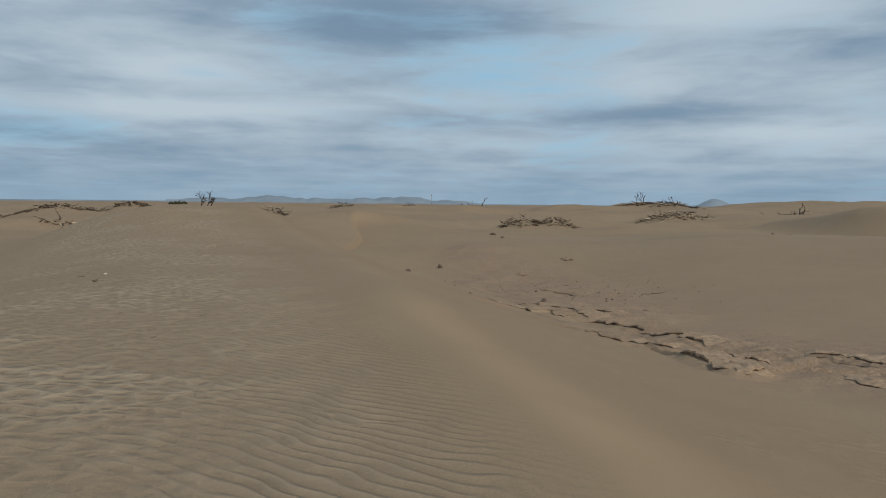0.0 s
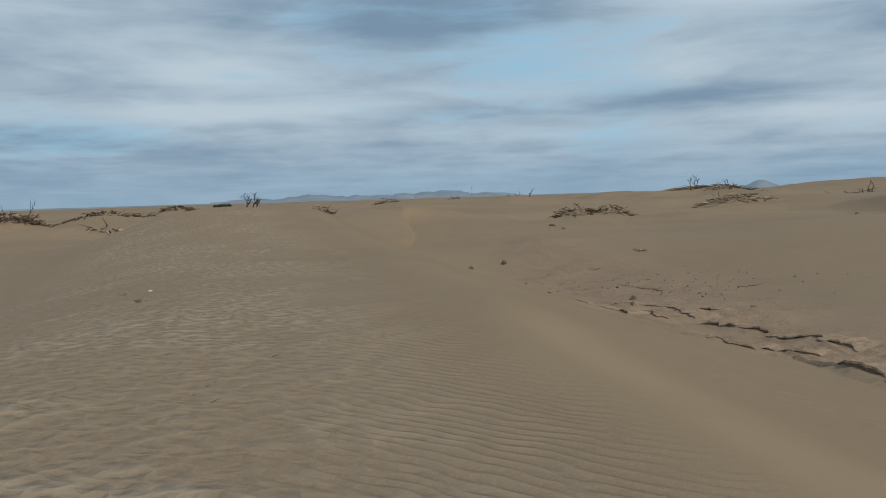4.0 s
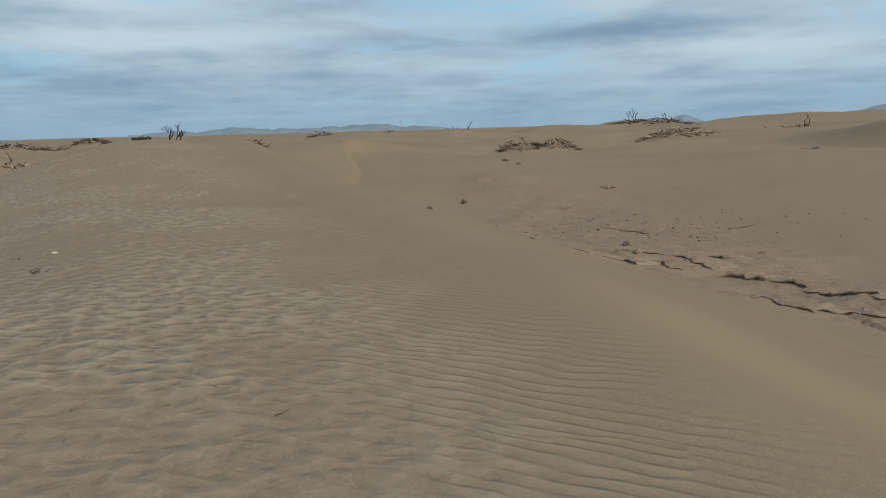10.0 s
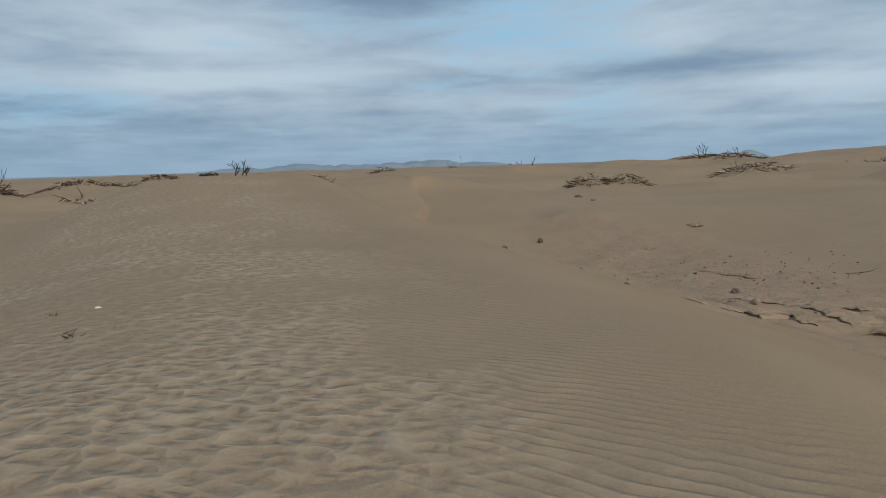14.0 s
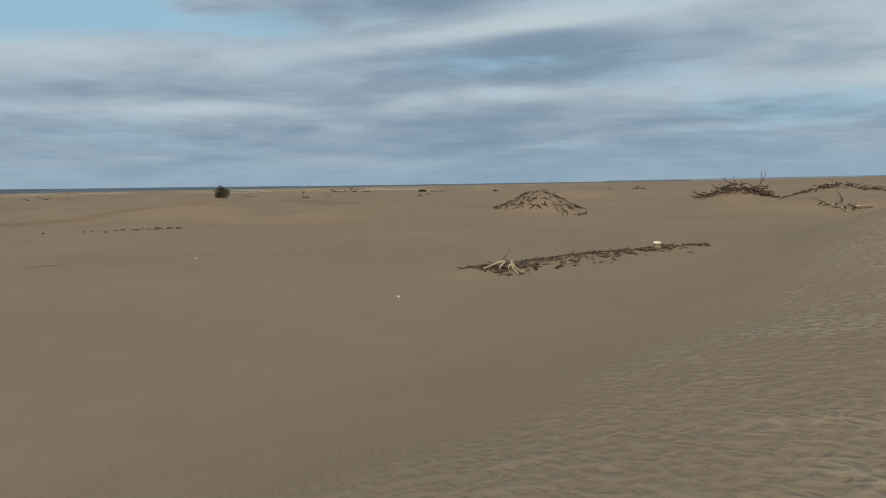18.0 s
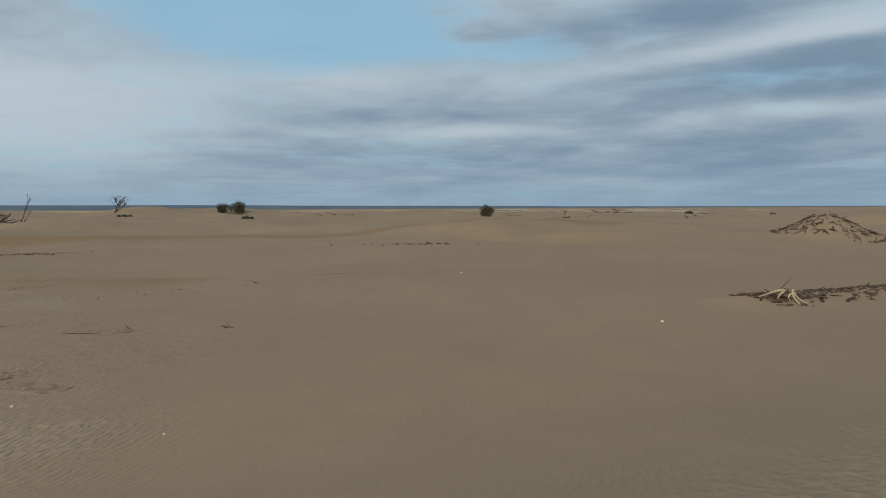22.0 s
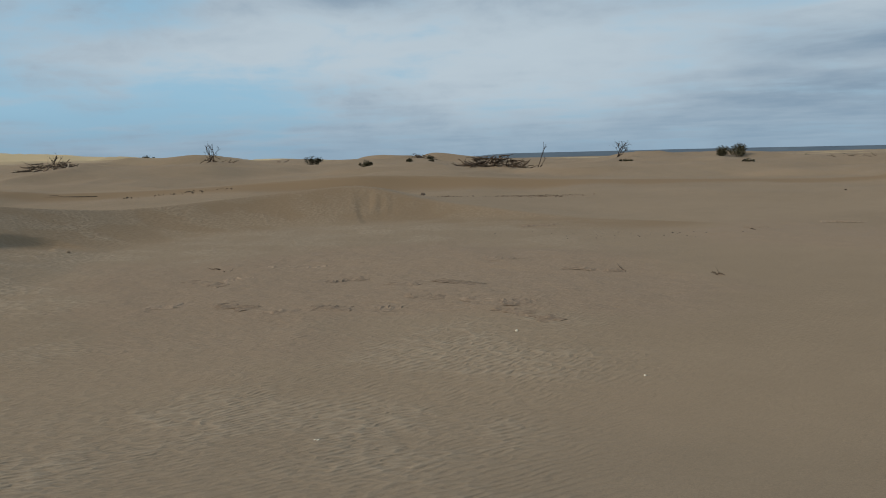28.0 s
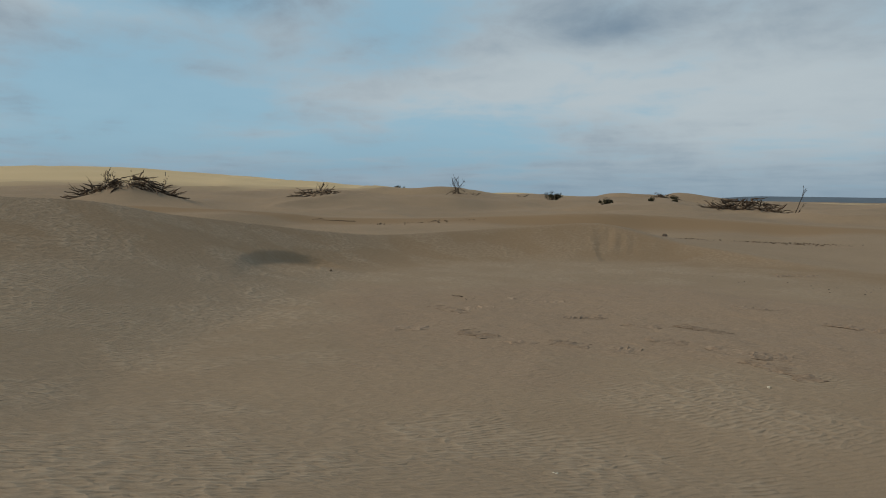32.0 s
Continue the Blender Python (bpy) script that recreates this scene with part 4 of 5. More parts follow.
def limb_tree(name, x, y, label, category, stems, seed, mat=None, group="", leaf=0, sink=0.15, levels=3, bend=0.2, fork=(2, 3), leaf_size=0.12, spread=0.7):
    """a bare or thinly leaved small tree. stems: (lean bearing, lean, height, radius, foot offset)"""
    rnd = random.Random(seed)
    mat = mat or BARK
    tree = base(name, x, y, label, category, group, sink)
    tips = []

    def grow(bm, start, way, length, radius, level):
        line = wander(rnd, start, way, length, 6, bend)
        tube(bm, line, [radius * (1 - 0.5 * k / 6) for k in range(7)], 7 if level == 0 else 5)
        tips.append(line[-1])
        if level >= levels:
            tips.append(line[4])
            return
        for _ in range(rnd.randint(*fork)):
            k = rnd.choice((3, 4, 5, 6, 6))
            d = (line[k] - line[k - 1]).normalized() + spread * Vector((rnd.uniform(-1, 1), rnd.uniform(-1, 1), rnd.uniform(-0.15, 0.9)))
            jobs.append((line[k], d, length * rnd.uniform(0.5, 0.8), max(radius * 0.62, 0.016), level + 1, bm if level >= 1 else None))

    for lean_to, lean, high_up, radius, off in stems:
        jobs = []
        d = Vector((-math.sin(radians(lean_to)) * math.sin(radians(lean)), math.cos(radians(lean_to)) * math.sin(radians(lean)), math.cos(radians(lean))))
        bm = bmesh.new()
        grow(bm, (off[0], off[1], 0), d, high_up * 0.6, radius, 0)
        part("trunk", bm, mat, tree)
        firsts = list(jobs)
        for start, way, length, r, level, _ in firsts:
            bm = bmesh.new()
            jobs[:] = []
            grow(bm, start, way, length, r, level)
            limb = part("limb", bm, mat, tree)
            while jobs:
                a = jobs.pop()
                bm = bmesh.new()
                grow(bm, *a[:5])
                part("twig", bm, mat, limb)
    if leaf:
        bm = bmesh.new()
        for _ in range(leaf):
            p = Vector(rnd.choice(tips)) + Vector((rnd.gauss(0, 0.13), rnd.gauss(0, 0.13), rnd.gauss(0, 0.12)))
            leaf_at(bm, p, rnd, leaf_size)
        ob = part("foliage", bm, LEAF, tree, "thin tufts of dry grey-green leaves")
        tagged(ob, kind="stuff")
    return tree


def leaf_at(bm, p, rnd, size):
    d = Vector((rnd.uniform(-1, 1), rnd.uniform(-1, 1), rnd.uniform(-0.6, 1))).normalized()
    a = d.orthogonal().normalized() * size * 0.32
    v = [bm.verts.new(q) for q in (p, p + d * size * 0.5 + a, p + d * size, p + d * size * 0.5 - a)]
    bm.faces.new(v)


def bush(x, y, wide, tall, label, seed, leaves=1600, group="desert bushes", lean=0.0, leaf_size=0.13):
    """a dense low bush: stems and many small leaves with an uneven outline"""
    rnd = random.Random(seed)
    top = base("bush", x, y, label, "bush", group, 0.1)
    lumps = [(rnd.uniform(-0.42, 0.42) * wide, rnd.uniform(-0.3, 0.3) * wide, tall * rnd.uniform(0.25, 0.7), min(wide, 1.4 * tall) * rnd.uniform(0.15, 0.26)) for _ in range(9)]
    lumps += [(lean * wide * 0.3, 0, tall * 0.74, wide * 0.2), (-0.36 * wide, 0, tall * 0.25, wide * 0.18), (0.36 * wide, 0, tall * 0.25, wide * 0.18)]
    for k in range(7):
        bm = bmesh.new()
        l = rnd.choice(lumps)
        line = wander(rnd, (rnd.uniform(-0.12, 0.12) * wide, rnd.uniform(-0.12, 0.12) * wide, 0), (l[0], l[1], l[2]), math.hypot(math.hypot(l[0], l[1]), l[2]) + 0.2, 6, 0.18)
        tube(bm, line, [0.045 * (1 - 0.13 * i) for i in range(7)], 5)
        part("stem", bm, BARK, top)
    bm = bmesh.new()
    for _ in range(leaves):
        lx, ly, lz, r = rnd.choice(lumps)
        d = Vector((rnd.gauss(0, 1), rnd.gauss(0, 1), rnd.gauss(0, 1))).normalized() * r * (rnd.random() ** 0.35)
        p = Vector((lx, ly, lz)) + d
        if p.z > 0.04:
            leaf_at(bm, p, rnd, leaf_size * rnd.uniform(0.7, 1.4))
    tagged(part("foliage", bm, LEAF, top), kind="stuff")
    return top


def pebble_bm(bm, p, size, rnd):
    """a rough stone at p, half sunk"""
    made = bmesh.ops.create_icosphere(bm, subdivisions=1, radius=size * 0.5)["verts"]
    s = Vector((rnd.uniform(0.8, 1.4), rnd.uniform(0.7, 1.1), rnd.uniform(0.45, 0.8)))
    turn = Matrix.Rotation(rnd.uniform(0, 6.3), 3, "Z")
    for v in made:
        q = Vector((v.co.x * s.x, v.co.y * s.y, v.co.z * s.z)) * rnd.uniform(0.82, 1.18)
        v.co = turn @ q + Vector(p)


def stone(x, y, size, label="dark weathered stone on the bared sand", seed=1, mat=None, name="stone", group="stones in the hollow", tall=1.0):
    rnd, bm = random.Random(seed), bmesh.new()
    made = bmesh.ops.create_icosphere(bm, subdivisions=2, radius=0.5)["verts"]
    f = (rnd.uniform(1.0, 1.5), rnd.uniform(0.75, 1.05), rnd.uniform(0.55, 0.85) * tall)
    for v in made:
        k = 1 + 0.55 * (noise.noise(v.co * 2.4 + Vector((seed, 0, 0))))
        v.co = Vector((v.co.x * f[0], v.co.y * f[1], v.co.z * f[2])) * size * k
    ob = link(name, bm, mat or STONE, None, False)
    ob.location = (x, y, spot(x, y) + 0.12 * size)
    ob.rotation_euler = (rnd.uniform(-0.3, 0.3), rnd.uniform(-0.3, 0.3), rnd.uniform(0, 6.3))
    return tagged(ob, label, "stone", group)


def ledge(x0, y0, x1, y1, thick=0.16, deep=0.7, seed=1, label="broken ledge of hard reddish crust on the sand", back=1, name="crust_ledge", group="crust ledges"):
    """a strip of hard crust along a line: a jagged broken front, undercut, and a top that runs back into the sand"""
    rnd, bm = random.Random(seed), bmesh.new()
    d = Vector((x1 - x0, y1 - y0, 0))
    side = Vector((-d.y, d.x, 0)).normalized() * back
    n = max(8, int(d.length / 0.09))
    rows = []
    jag = [fractal(np.array([k * 0.11 + seed * 7.0]), np.array([seed * 3.0]), 0.7, 4, 0.75)[0] - 0.5 for k in range(n + 1)]
    gap = [float(ss(0.40, 0.55, fractal(np.array([k * 0.09 + seed * 5.0]), np.array([seed * 11.0]), 0.8, 3, 0.6))[0]) for k in range(n + 1)]
    for k in range(n + 1):
        t = k / n
        fade = min(1.0, 7 * t, 7 * (1 - t)) ** 0.6
        p = Vector((x0, y0, 0)) + d * t + side * (jag[k] * 0.8 * min(1, deep))
        g = spot(p.x, p.y)
        hi = 0.75 * thick * fade * (0.7 + 1.0 * abs(jag[k])) * (0.4 + 0.6 * gap[k])
        back_row = []
        for m, down in ((0.12, 1.0), (0.28, 0.97), (0.5, 0.85), (0.75, 0.5), (1.0, -0.4)):
            q = p + side * deep * (m + 0.25 * m * jag[(k * 2) % n])
            back_row.append((q.x, q.y, spot(q.x, q.y) + hi * down + 0.03 * rnd.uniform(-1, 1) * (m < 0.9)))
        back_row[-1] = (*back_row[-1][:2], back_row[-1][2] - 0.05)
        rows.append([bm.verts.new(v) for v in (
            (p.x + side.x * 0.06, p.y + side.y * 0.06, g - 0.12),
            (p.x + side.x * 0.05 * fade, p.y + side.y * 0.05 * fade, g + hi * 0.45),
            (p.x, p.y, g + hi * 0.62),
            (p.x + side.x * 0.02, p.y + side.y * 0.02, g + hi), *back_row)])
    for p, q in zip(rows, rows[1:]):
        for a in range(8):
            bm.faces.new((p[a], q[a], q[a + 1], p[a + 1]))
    bm.faces.new(rows[0][::-1])
    bm.faces.new(rows[-1])
    ob = link(name, bm, CRUST, None, False)
    return tagged(ob, label, "crust", group)


def loose_stick(x, y, length, turn, label, seed=1, thick=1.0, pale=False, lift=0.0, name="stick", group="sticks on the sand"):
    a = (x, y, spot(x, y) + 0.012)
    bx, by = x + length * math.cos(radians(turn)), y + length * math.sin(radians(turn))
    me = PALE_POLE if pale else POLE
    ob = lay(me, name, None, a, (bx, by, spot(bx, by) + 0.012 + lift), seed * 1.3, thick)
    return tagged(ob, label, "stick", group)


def across(bearing):
    """the way to the right of one who looks along a bearing, as an angle"""
    return bearing

# ---- heaps of dead branches on the sand humps ----
heap(39.60, 139.05, -16, 15, 7, 204, 2.1, "long hump of sand heaped with dark dead branches", loose=0.25, stand=0.25, seed=3, thick=1.2)
heap(30.90, 103.05, -17, 10, 5, 190, 1.3, "pale grey dead branches strewn down a sand slope", seed=4, thick=1.5, pale=0.3, loose=0.35)
heap(8.73, 86.14, -6, 4.4, 3.0, 138, 1.0, "dark heap of dead branches on bare sand", seed=5, thick=1.5, loose=0.45)
heap(12.61, 86.67, -9, 4.4, 3.0, 138, 1.0, "spreading heap of grey dead branches on sand", seed=6, thick=1.3, loose=0.4)
heap(-44.54, 87.82, 28, 9.5, 4, 156, 1.1, "low sand hump netted with dead brown branches", chunky=0.4, seed=7, thick=1.2)
heap(-35.93, 72.00, 28, 3.2, 1.2, 16, 1.6, "few dead branches lying flat on sand", seed=8, thick=1.2)
heap(-40.68, 89.69, 25, 4.0, 2, 20, 1.3, "thin scatter of dead twigs on a sand rise", seed=27, thick=1.2)
heap(-43.34, 107.05, 22, 5.5, 3.5, 100, 1.0, "rounded sand hump under brown dead twigs", chunky=0.5, seed=9, thick=1.3)
heap(-17.13, 77.67, 13, 2.6, 1.6, 52, 1.0, "dark dead twigs on the lee of a dune top", seed=10, thick=1.6, loose=0.35)
heap(-17.14, 131.44, 7, 4.2, 2.4, 68, 1.3, "dark low heap of dead brushwood", seed=11, thick=1.6, loose=0.5)
heap(-6.77, 152.42, 2, 2.6, 2.0, 20, 1.1, "small dark hump of dead brushwood far off", seed=12, thick=1.8, loose=0.6)
heap(-12.90, 139.97, 5, 1.8, 1.4, 12, 1.1, "small dark tuft of dead brushwood far off", seed=28, thick=1.8, loose=0.5)
heap(5.65, 132.46, -3, 4.2, 2.4, 60, 1.5, "dark dead brushwood round a bare stump", seed=13, thick=1.5, loose=0.5, stand=0.8)
heap(51.92, 113.23, -25, 3.6, 1.6, 14, 1.6, "dead branches lying at the foot of bare stems", seed=14, thick=1.4)
heap(-58.27, 92.03, 33, 8.5, 4.5, 168, 2.0, "tall sand hump wrapped in dead grey branches", seed=15, thick=1.4, loose=0.35, stand=0.5)
heap(-59.80, 61.00, 47, 8.6, 5.8, 295, 0.7, "broad sand hump littered with short dark sticks", chunky=0.7, seed=16, thick=1.15, loose=0.12, stand=0.2)
heap(-55.07, 60.83, 47, 2.6, 1.2, 18, 1.0, "short dead sticks at the foot of a hump", seed=29, thick=1.4, loose=0.1)
heap(-113.75, 85.53, 55, 3.4, 2.2, 26, 1.6, "open tangle of dead brown branches on sand", seed=17, thick=1.6, loose=0.5)
heap(-131.26, 71.57, 63, 4.6, 1.6, 12, 2.4, "long dead branches lying along the sand", seed=18, thick=1.3, loose=0.3)
heap(-95.20, 118.81, 39, 3.4, 2.2, 80, 0.9, "dark flat mat of dead brush on a sand rise", seed=19, thick=2.2, loose=0.4)
heap(-99.84, -17.05, 106, 8.2, 4, 192, 2.2, "wind-swept pile of dead dark branches", seed=20, thick=1.3, loose=0.7, stand=0.5)
heap(-130.68, -38.32, 111, 5.4, 3.2, 92, 1.5, "sand hump covered with grey dead twigs", seed=21, thick=1.3, loose=0.3)
heap(-74.96, -63.81, 137, 5.0, 2.6, 82, 1.8, "dead shrub sprawling over a sand hump", seed=22, thick=1.0, loose=0.4, stand=0.5)
heap(-69.42, -59.42, 137, 5.2, 1.8, 26, 1.5, "dark dead branches lying low on sand", seed=23, thick=1.5, loose=0.3)
heap(-47.38, -63.15, 149, 9.4, 4.6, 247, 2.1, "sand hump ringed with dark dead branches", seed=24, thick=1.4, loose=0.6, stand=0.7, shape=lambda u, v: abs(u) > 0.06)
heap(-150.22, -79.69, 122, 4.0, 1.6, 12, 2.0, "dead branches lying on a far dune", seed=25, thick=1.8)
heap(-192.49, 142.20, 55, 7.0, 3.0, 20, 2.6, "dark brush on a far sand hump", seed=31, thick=2.6, loose=0.6)
heap(-170.69, 101.87, 61, 7.0, 3.0, 18, 2.4, "low brown brush on a far sand hump", seed=32, thick=2.2, loose=0.5)
heap(-144.19, 64.60, 68, 3.5, 1.5, 26, 1.0, "low dark brush beside a bush", seed=33, thick=2.4, loose=0.5)
heap(-114.30, 25.80, 81, 7.0, 2.5, 20, 0.9, "thin scatter of dead brush on the flat", seed=34, thick=1.6, loose=0.2)

# ---- bare trees and stems ----
limb_tree("dead_tree", -28.35, 91.21, "bare dead tree with twin leaning trunks", "tree", [(-70, 28, 2.0, 0.065, (-0.7, 0)), (-70, 8, 1.9, 0.07, (0.3, 0)), (-80, 45, 1.3, 0.04, (0.4, 0))], 41, levels=3, fork=(3, 4), bend=0.24)
loose_stick(-26.65, 90.69, 1.6, 10, "dead branch lying by a bare tree", 3, 1.4)
limb_tree("dead_tree", 51.36, 111.28, "bare dead stems bent over in an arch", "tree", [(40, 6, 1.9, 0.07, (0.25, 0)), (-20, 5, 1.9, 0.07, (0.7, 0)), (80, 35, 1.3, 0.045, (-0.2, 0))], 42, levels=2, fork=(1, 2))
limb_tree("dead_sapling", 47.27, 113.09, "short leaning dead stem on a dune", "tree", [(70, 20, 1.0, 0.045, (0, 0))], 43, levels=1, fork=(1, 1))
limb_tree("dead_sapling", 35.90, 139.02, "dead stems standing out of a brush hump", "tree", [(-60, 35, 2.4, 0.06, (0, 0)), (60, 30, 1.8, 0.05, (0.2, 0)), (0, 10, 1.6, 0.05, (-0.8, 0))], 44, levels=3, fork=(2, 3))
limb_tree("dead_sapling", 41.09, 138.62, "small dead shrub on top of a brush hump", "tree", [(-60, 25, 1.2, 0.045, (0, 0)), (60, 25, 1.2, 0.045, (0.2, 0))], 45, levels=3, fork=(2, 3))
limb_tree("dead_sapling", 6.43, 132.42, "bare forked stump standing in dead brush", "tree", [(0, 3, 2.2, 0.08, (0, 0))], 46, levels=2, fork=(2, 3))
limb_tree("dead_sapling", 5.17, 132.48, "thin bare stem in dead brush", "tree", [(0, 3, 1.7, 0.04, (0, 0))], 47, levels=1, fork=(1, 1))
limb_tree("dead_sapling", -58.27, 91.43, "thin bare stem on top of a brush hump", "tree", [(0, 2, 1.9, 0.035, (0, 0))], 48, levels=2, fork=(1, 2))
limb_tree("dead_sapling", -55.89, 91.76, "slender leaning dead stem with twigs", "tree", [(-60, 22, 2.4, 0.045, (0, 0))], 49, levels=2, fork=(2, 3))
limb_tree("dead_sapling", -60.65, 62.29, "thin twig standing on a littered hump", "tree", [(-60, 28, 0.9, 0.02, (0, 0))], 50, levels=2, fork=(1, 2))
limb_tree("dead_sapling", -60.81, 57.64, "short upright stick on a littered hump", "tree", [(0, 5, 0.7, 0.03, (0, 0))], 51, levels=1, fork=(1, 1))
limb_tree("dead_sapling", -103.05, -12.52, "leaning bare sapling with a few dead twigs", "tree", [(16, 36, 3.2, 0.065, (0, 0)), (16, 50, 1.7, 0.04, (0.25, 0))], 52, levels=3, fork=(2, 3), bend=0.12, spread=0.5)
limb_tree("small_tree", -129.62, -5.34, "wind-bent small tree with sparse dark tufts", "tree", [(40, 22, 2.4, 0.07, (-0.9, 0)), (95, 12, 2.3, 0.06, (-0.3, 0.2)), (10, 30, 2.6, 0.07, (0.3, 0)), (5, 45, 2.2, 0.06, (0.8, 0))], 53, levels=3, fork=(2, 3), leaf=300, leaf_size=0.12, group="", spread=1.0)
limb_tree("dead_shrub", -102.02, -61.80, "bare dead shrub with upright forked stems", "tree", [(130, 8, 2.3, 0.06, (-1.0, 0)), (60, 6, 2.8, 0.07, (0, 0)), (40, 30, 2.2, 0.05, (0.5, 0)), (36, 50, 1.6, 0.05, (1.2, 0.2)), (36, 62, 2.0, 0.04, (2.4, 0)), (200, 50, 1.3, 0.04, (-1.4, 0))], 54, levels=3, fork=(2, 3))
heap(-103.78, -61.08, 126, 4.2, 1.6, 22, 1.3, "dead twigs at the foot of a bare shrub", seed=26, thick=1.2, loose=0.4, stand=0.7)
limb_tree("dead_sapling", -75.62, -64.57, "dead upright stems on a sprawling shrub", "tree", [(130, 8, 1.6, 0.05, (0, 0)), (60, 25, 1.3, 0.04, (0.3, 0)), (200, 25, 1.2, 0.04, (-0.4, 0))], 55, levels=3, fork=(2, 3))
limb_tree("dead_sapling", -50.18, -61.44, "dead upright twigs on a brush hump", "tree", [(60, 30, 1.7, 0.045, (0, 0)), (40, 50, 1.4, 0.04, (0.3, 0))], 56, levels=3, fork=(2, 3))
limb_tree("dead_sapling", -46.15, -63.85, "dead crooked stems arching off a hump", "tree", [(200, 30, 1.6, 0.05, (0, 0)), (100, 35, 1.5, 0.05, (0.7, 0))], 57, levels=3, fork=(2, 3))
limb_tree("dead_sapling", -132.71, 70.89, "thin upright twig with a few leaves", "tree", [(0, 4, 1.9, 0.03, (0, 0))], 58, levels=2, fork=(2, 2), leaf=60)

# ---- living bushes ----
bush(-122.30, 51.81, 2.9, 2.1, "dense dark green bush on open sand", 61, 2600, lean=-0.6)
bush(-135.51, 10.44, 2.6, 1.8, "dense dark rounded bush on open sand", 62, 2200)
bush(-136.46, 12.98, 3.4, 2.2, "larger dark rounded bush beside another", 63, 2800)
bush(-101.49, -44.23, 2.6, 1.25, "low dark green spiky bush on sand", 64, 1500)
bush(-95.91, -33.23, 2.0, 0.75, "low flattened dark green bush", 65, 1100)
bush(-109.28, -32.63, 1.0, 0.6, "small round grey-green bush", 66, 500)
bush(-116.03, -31.82, 1.5, 0.6, "small dark twiggy bush", 67, 500)
bush(-110.46, -29.58, 1.2, 0.4, "small flat grey-green bush", 68, 400)
bush(-154.73, 24.81, 2.1, 0.7, "low dark bush far over the sand", 69, 700)
bush(-154.02, 30.60, 1.6, 0.55, "low dark bush by a small sand rise", 70, 600)
bush(-105.44, 13.22, 2.0, 0.35, "flat grey-green tuft on the sand", 71, 700)
bush(-153.96, 24.55, 2.0, 0.7, "low round dark bush on the flat", 72, 600)
bush(-153.27, 30.26, 1.6, 0.6, "low round bush on the flat", 73, 500)
bush(-138.00, 52.25, 1.5, 0.7, "small rounded brown-green bush", 74, 600)
bush(-233.31, -185.70, 4.0, 1.9, "dark round bush on the crest of a pale dune", 75, 700, leaf_size=0.35)
bush(-112.89, -2.03, 0.9, 0.35, "dark little bush on the sand", 76, 300)
bush(-113.95, -1.54, 0.7, 0.3, "dark little bush on the sand", 77, 300)
bush(-112.82, -2.70, 0.5, 0.3, "dark little tuft on the sand", 78, 200)
bush(-61.85, 180.19, 3.0, 0.8, "dark low bush on a far sand rise", 79, 500, leaf_size=0.25)
bush(-63.27, 179.69, 2.4, 0.6, "dark low bush on a far sand rise", 80, 400, leaf_size=0.25)
bush(-158.18, 137.63, 2.0, 0.8, "small dark bush near the horizon", 81, 400, leaf_size=0.25)
bush(-186.18, 133.75, 2.4, 0.8, "small dark bush near the horizon", 82, 400, leaf_size=0.25)
bush(-131.40, 150.97, 2.6, 0.6, "dark flat bush near the horizon", 83, 400, leaf_size=0.25)
bush(-115.72, -132.55, 1.6, 0.9, "small brown bush on pale sand", 84, 300, leaf_size=0.2)

# ---- strip of drift litter with a bucket ----


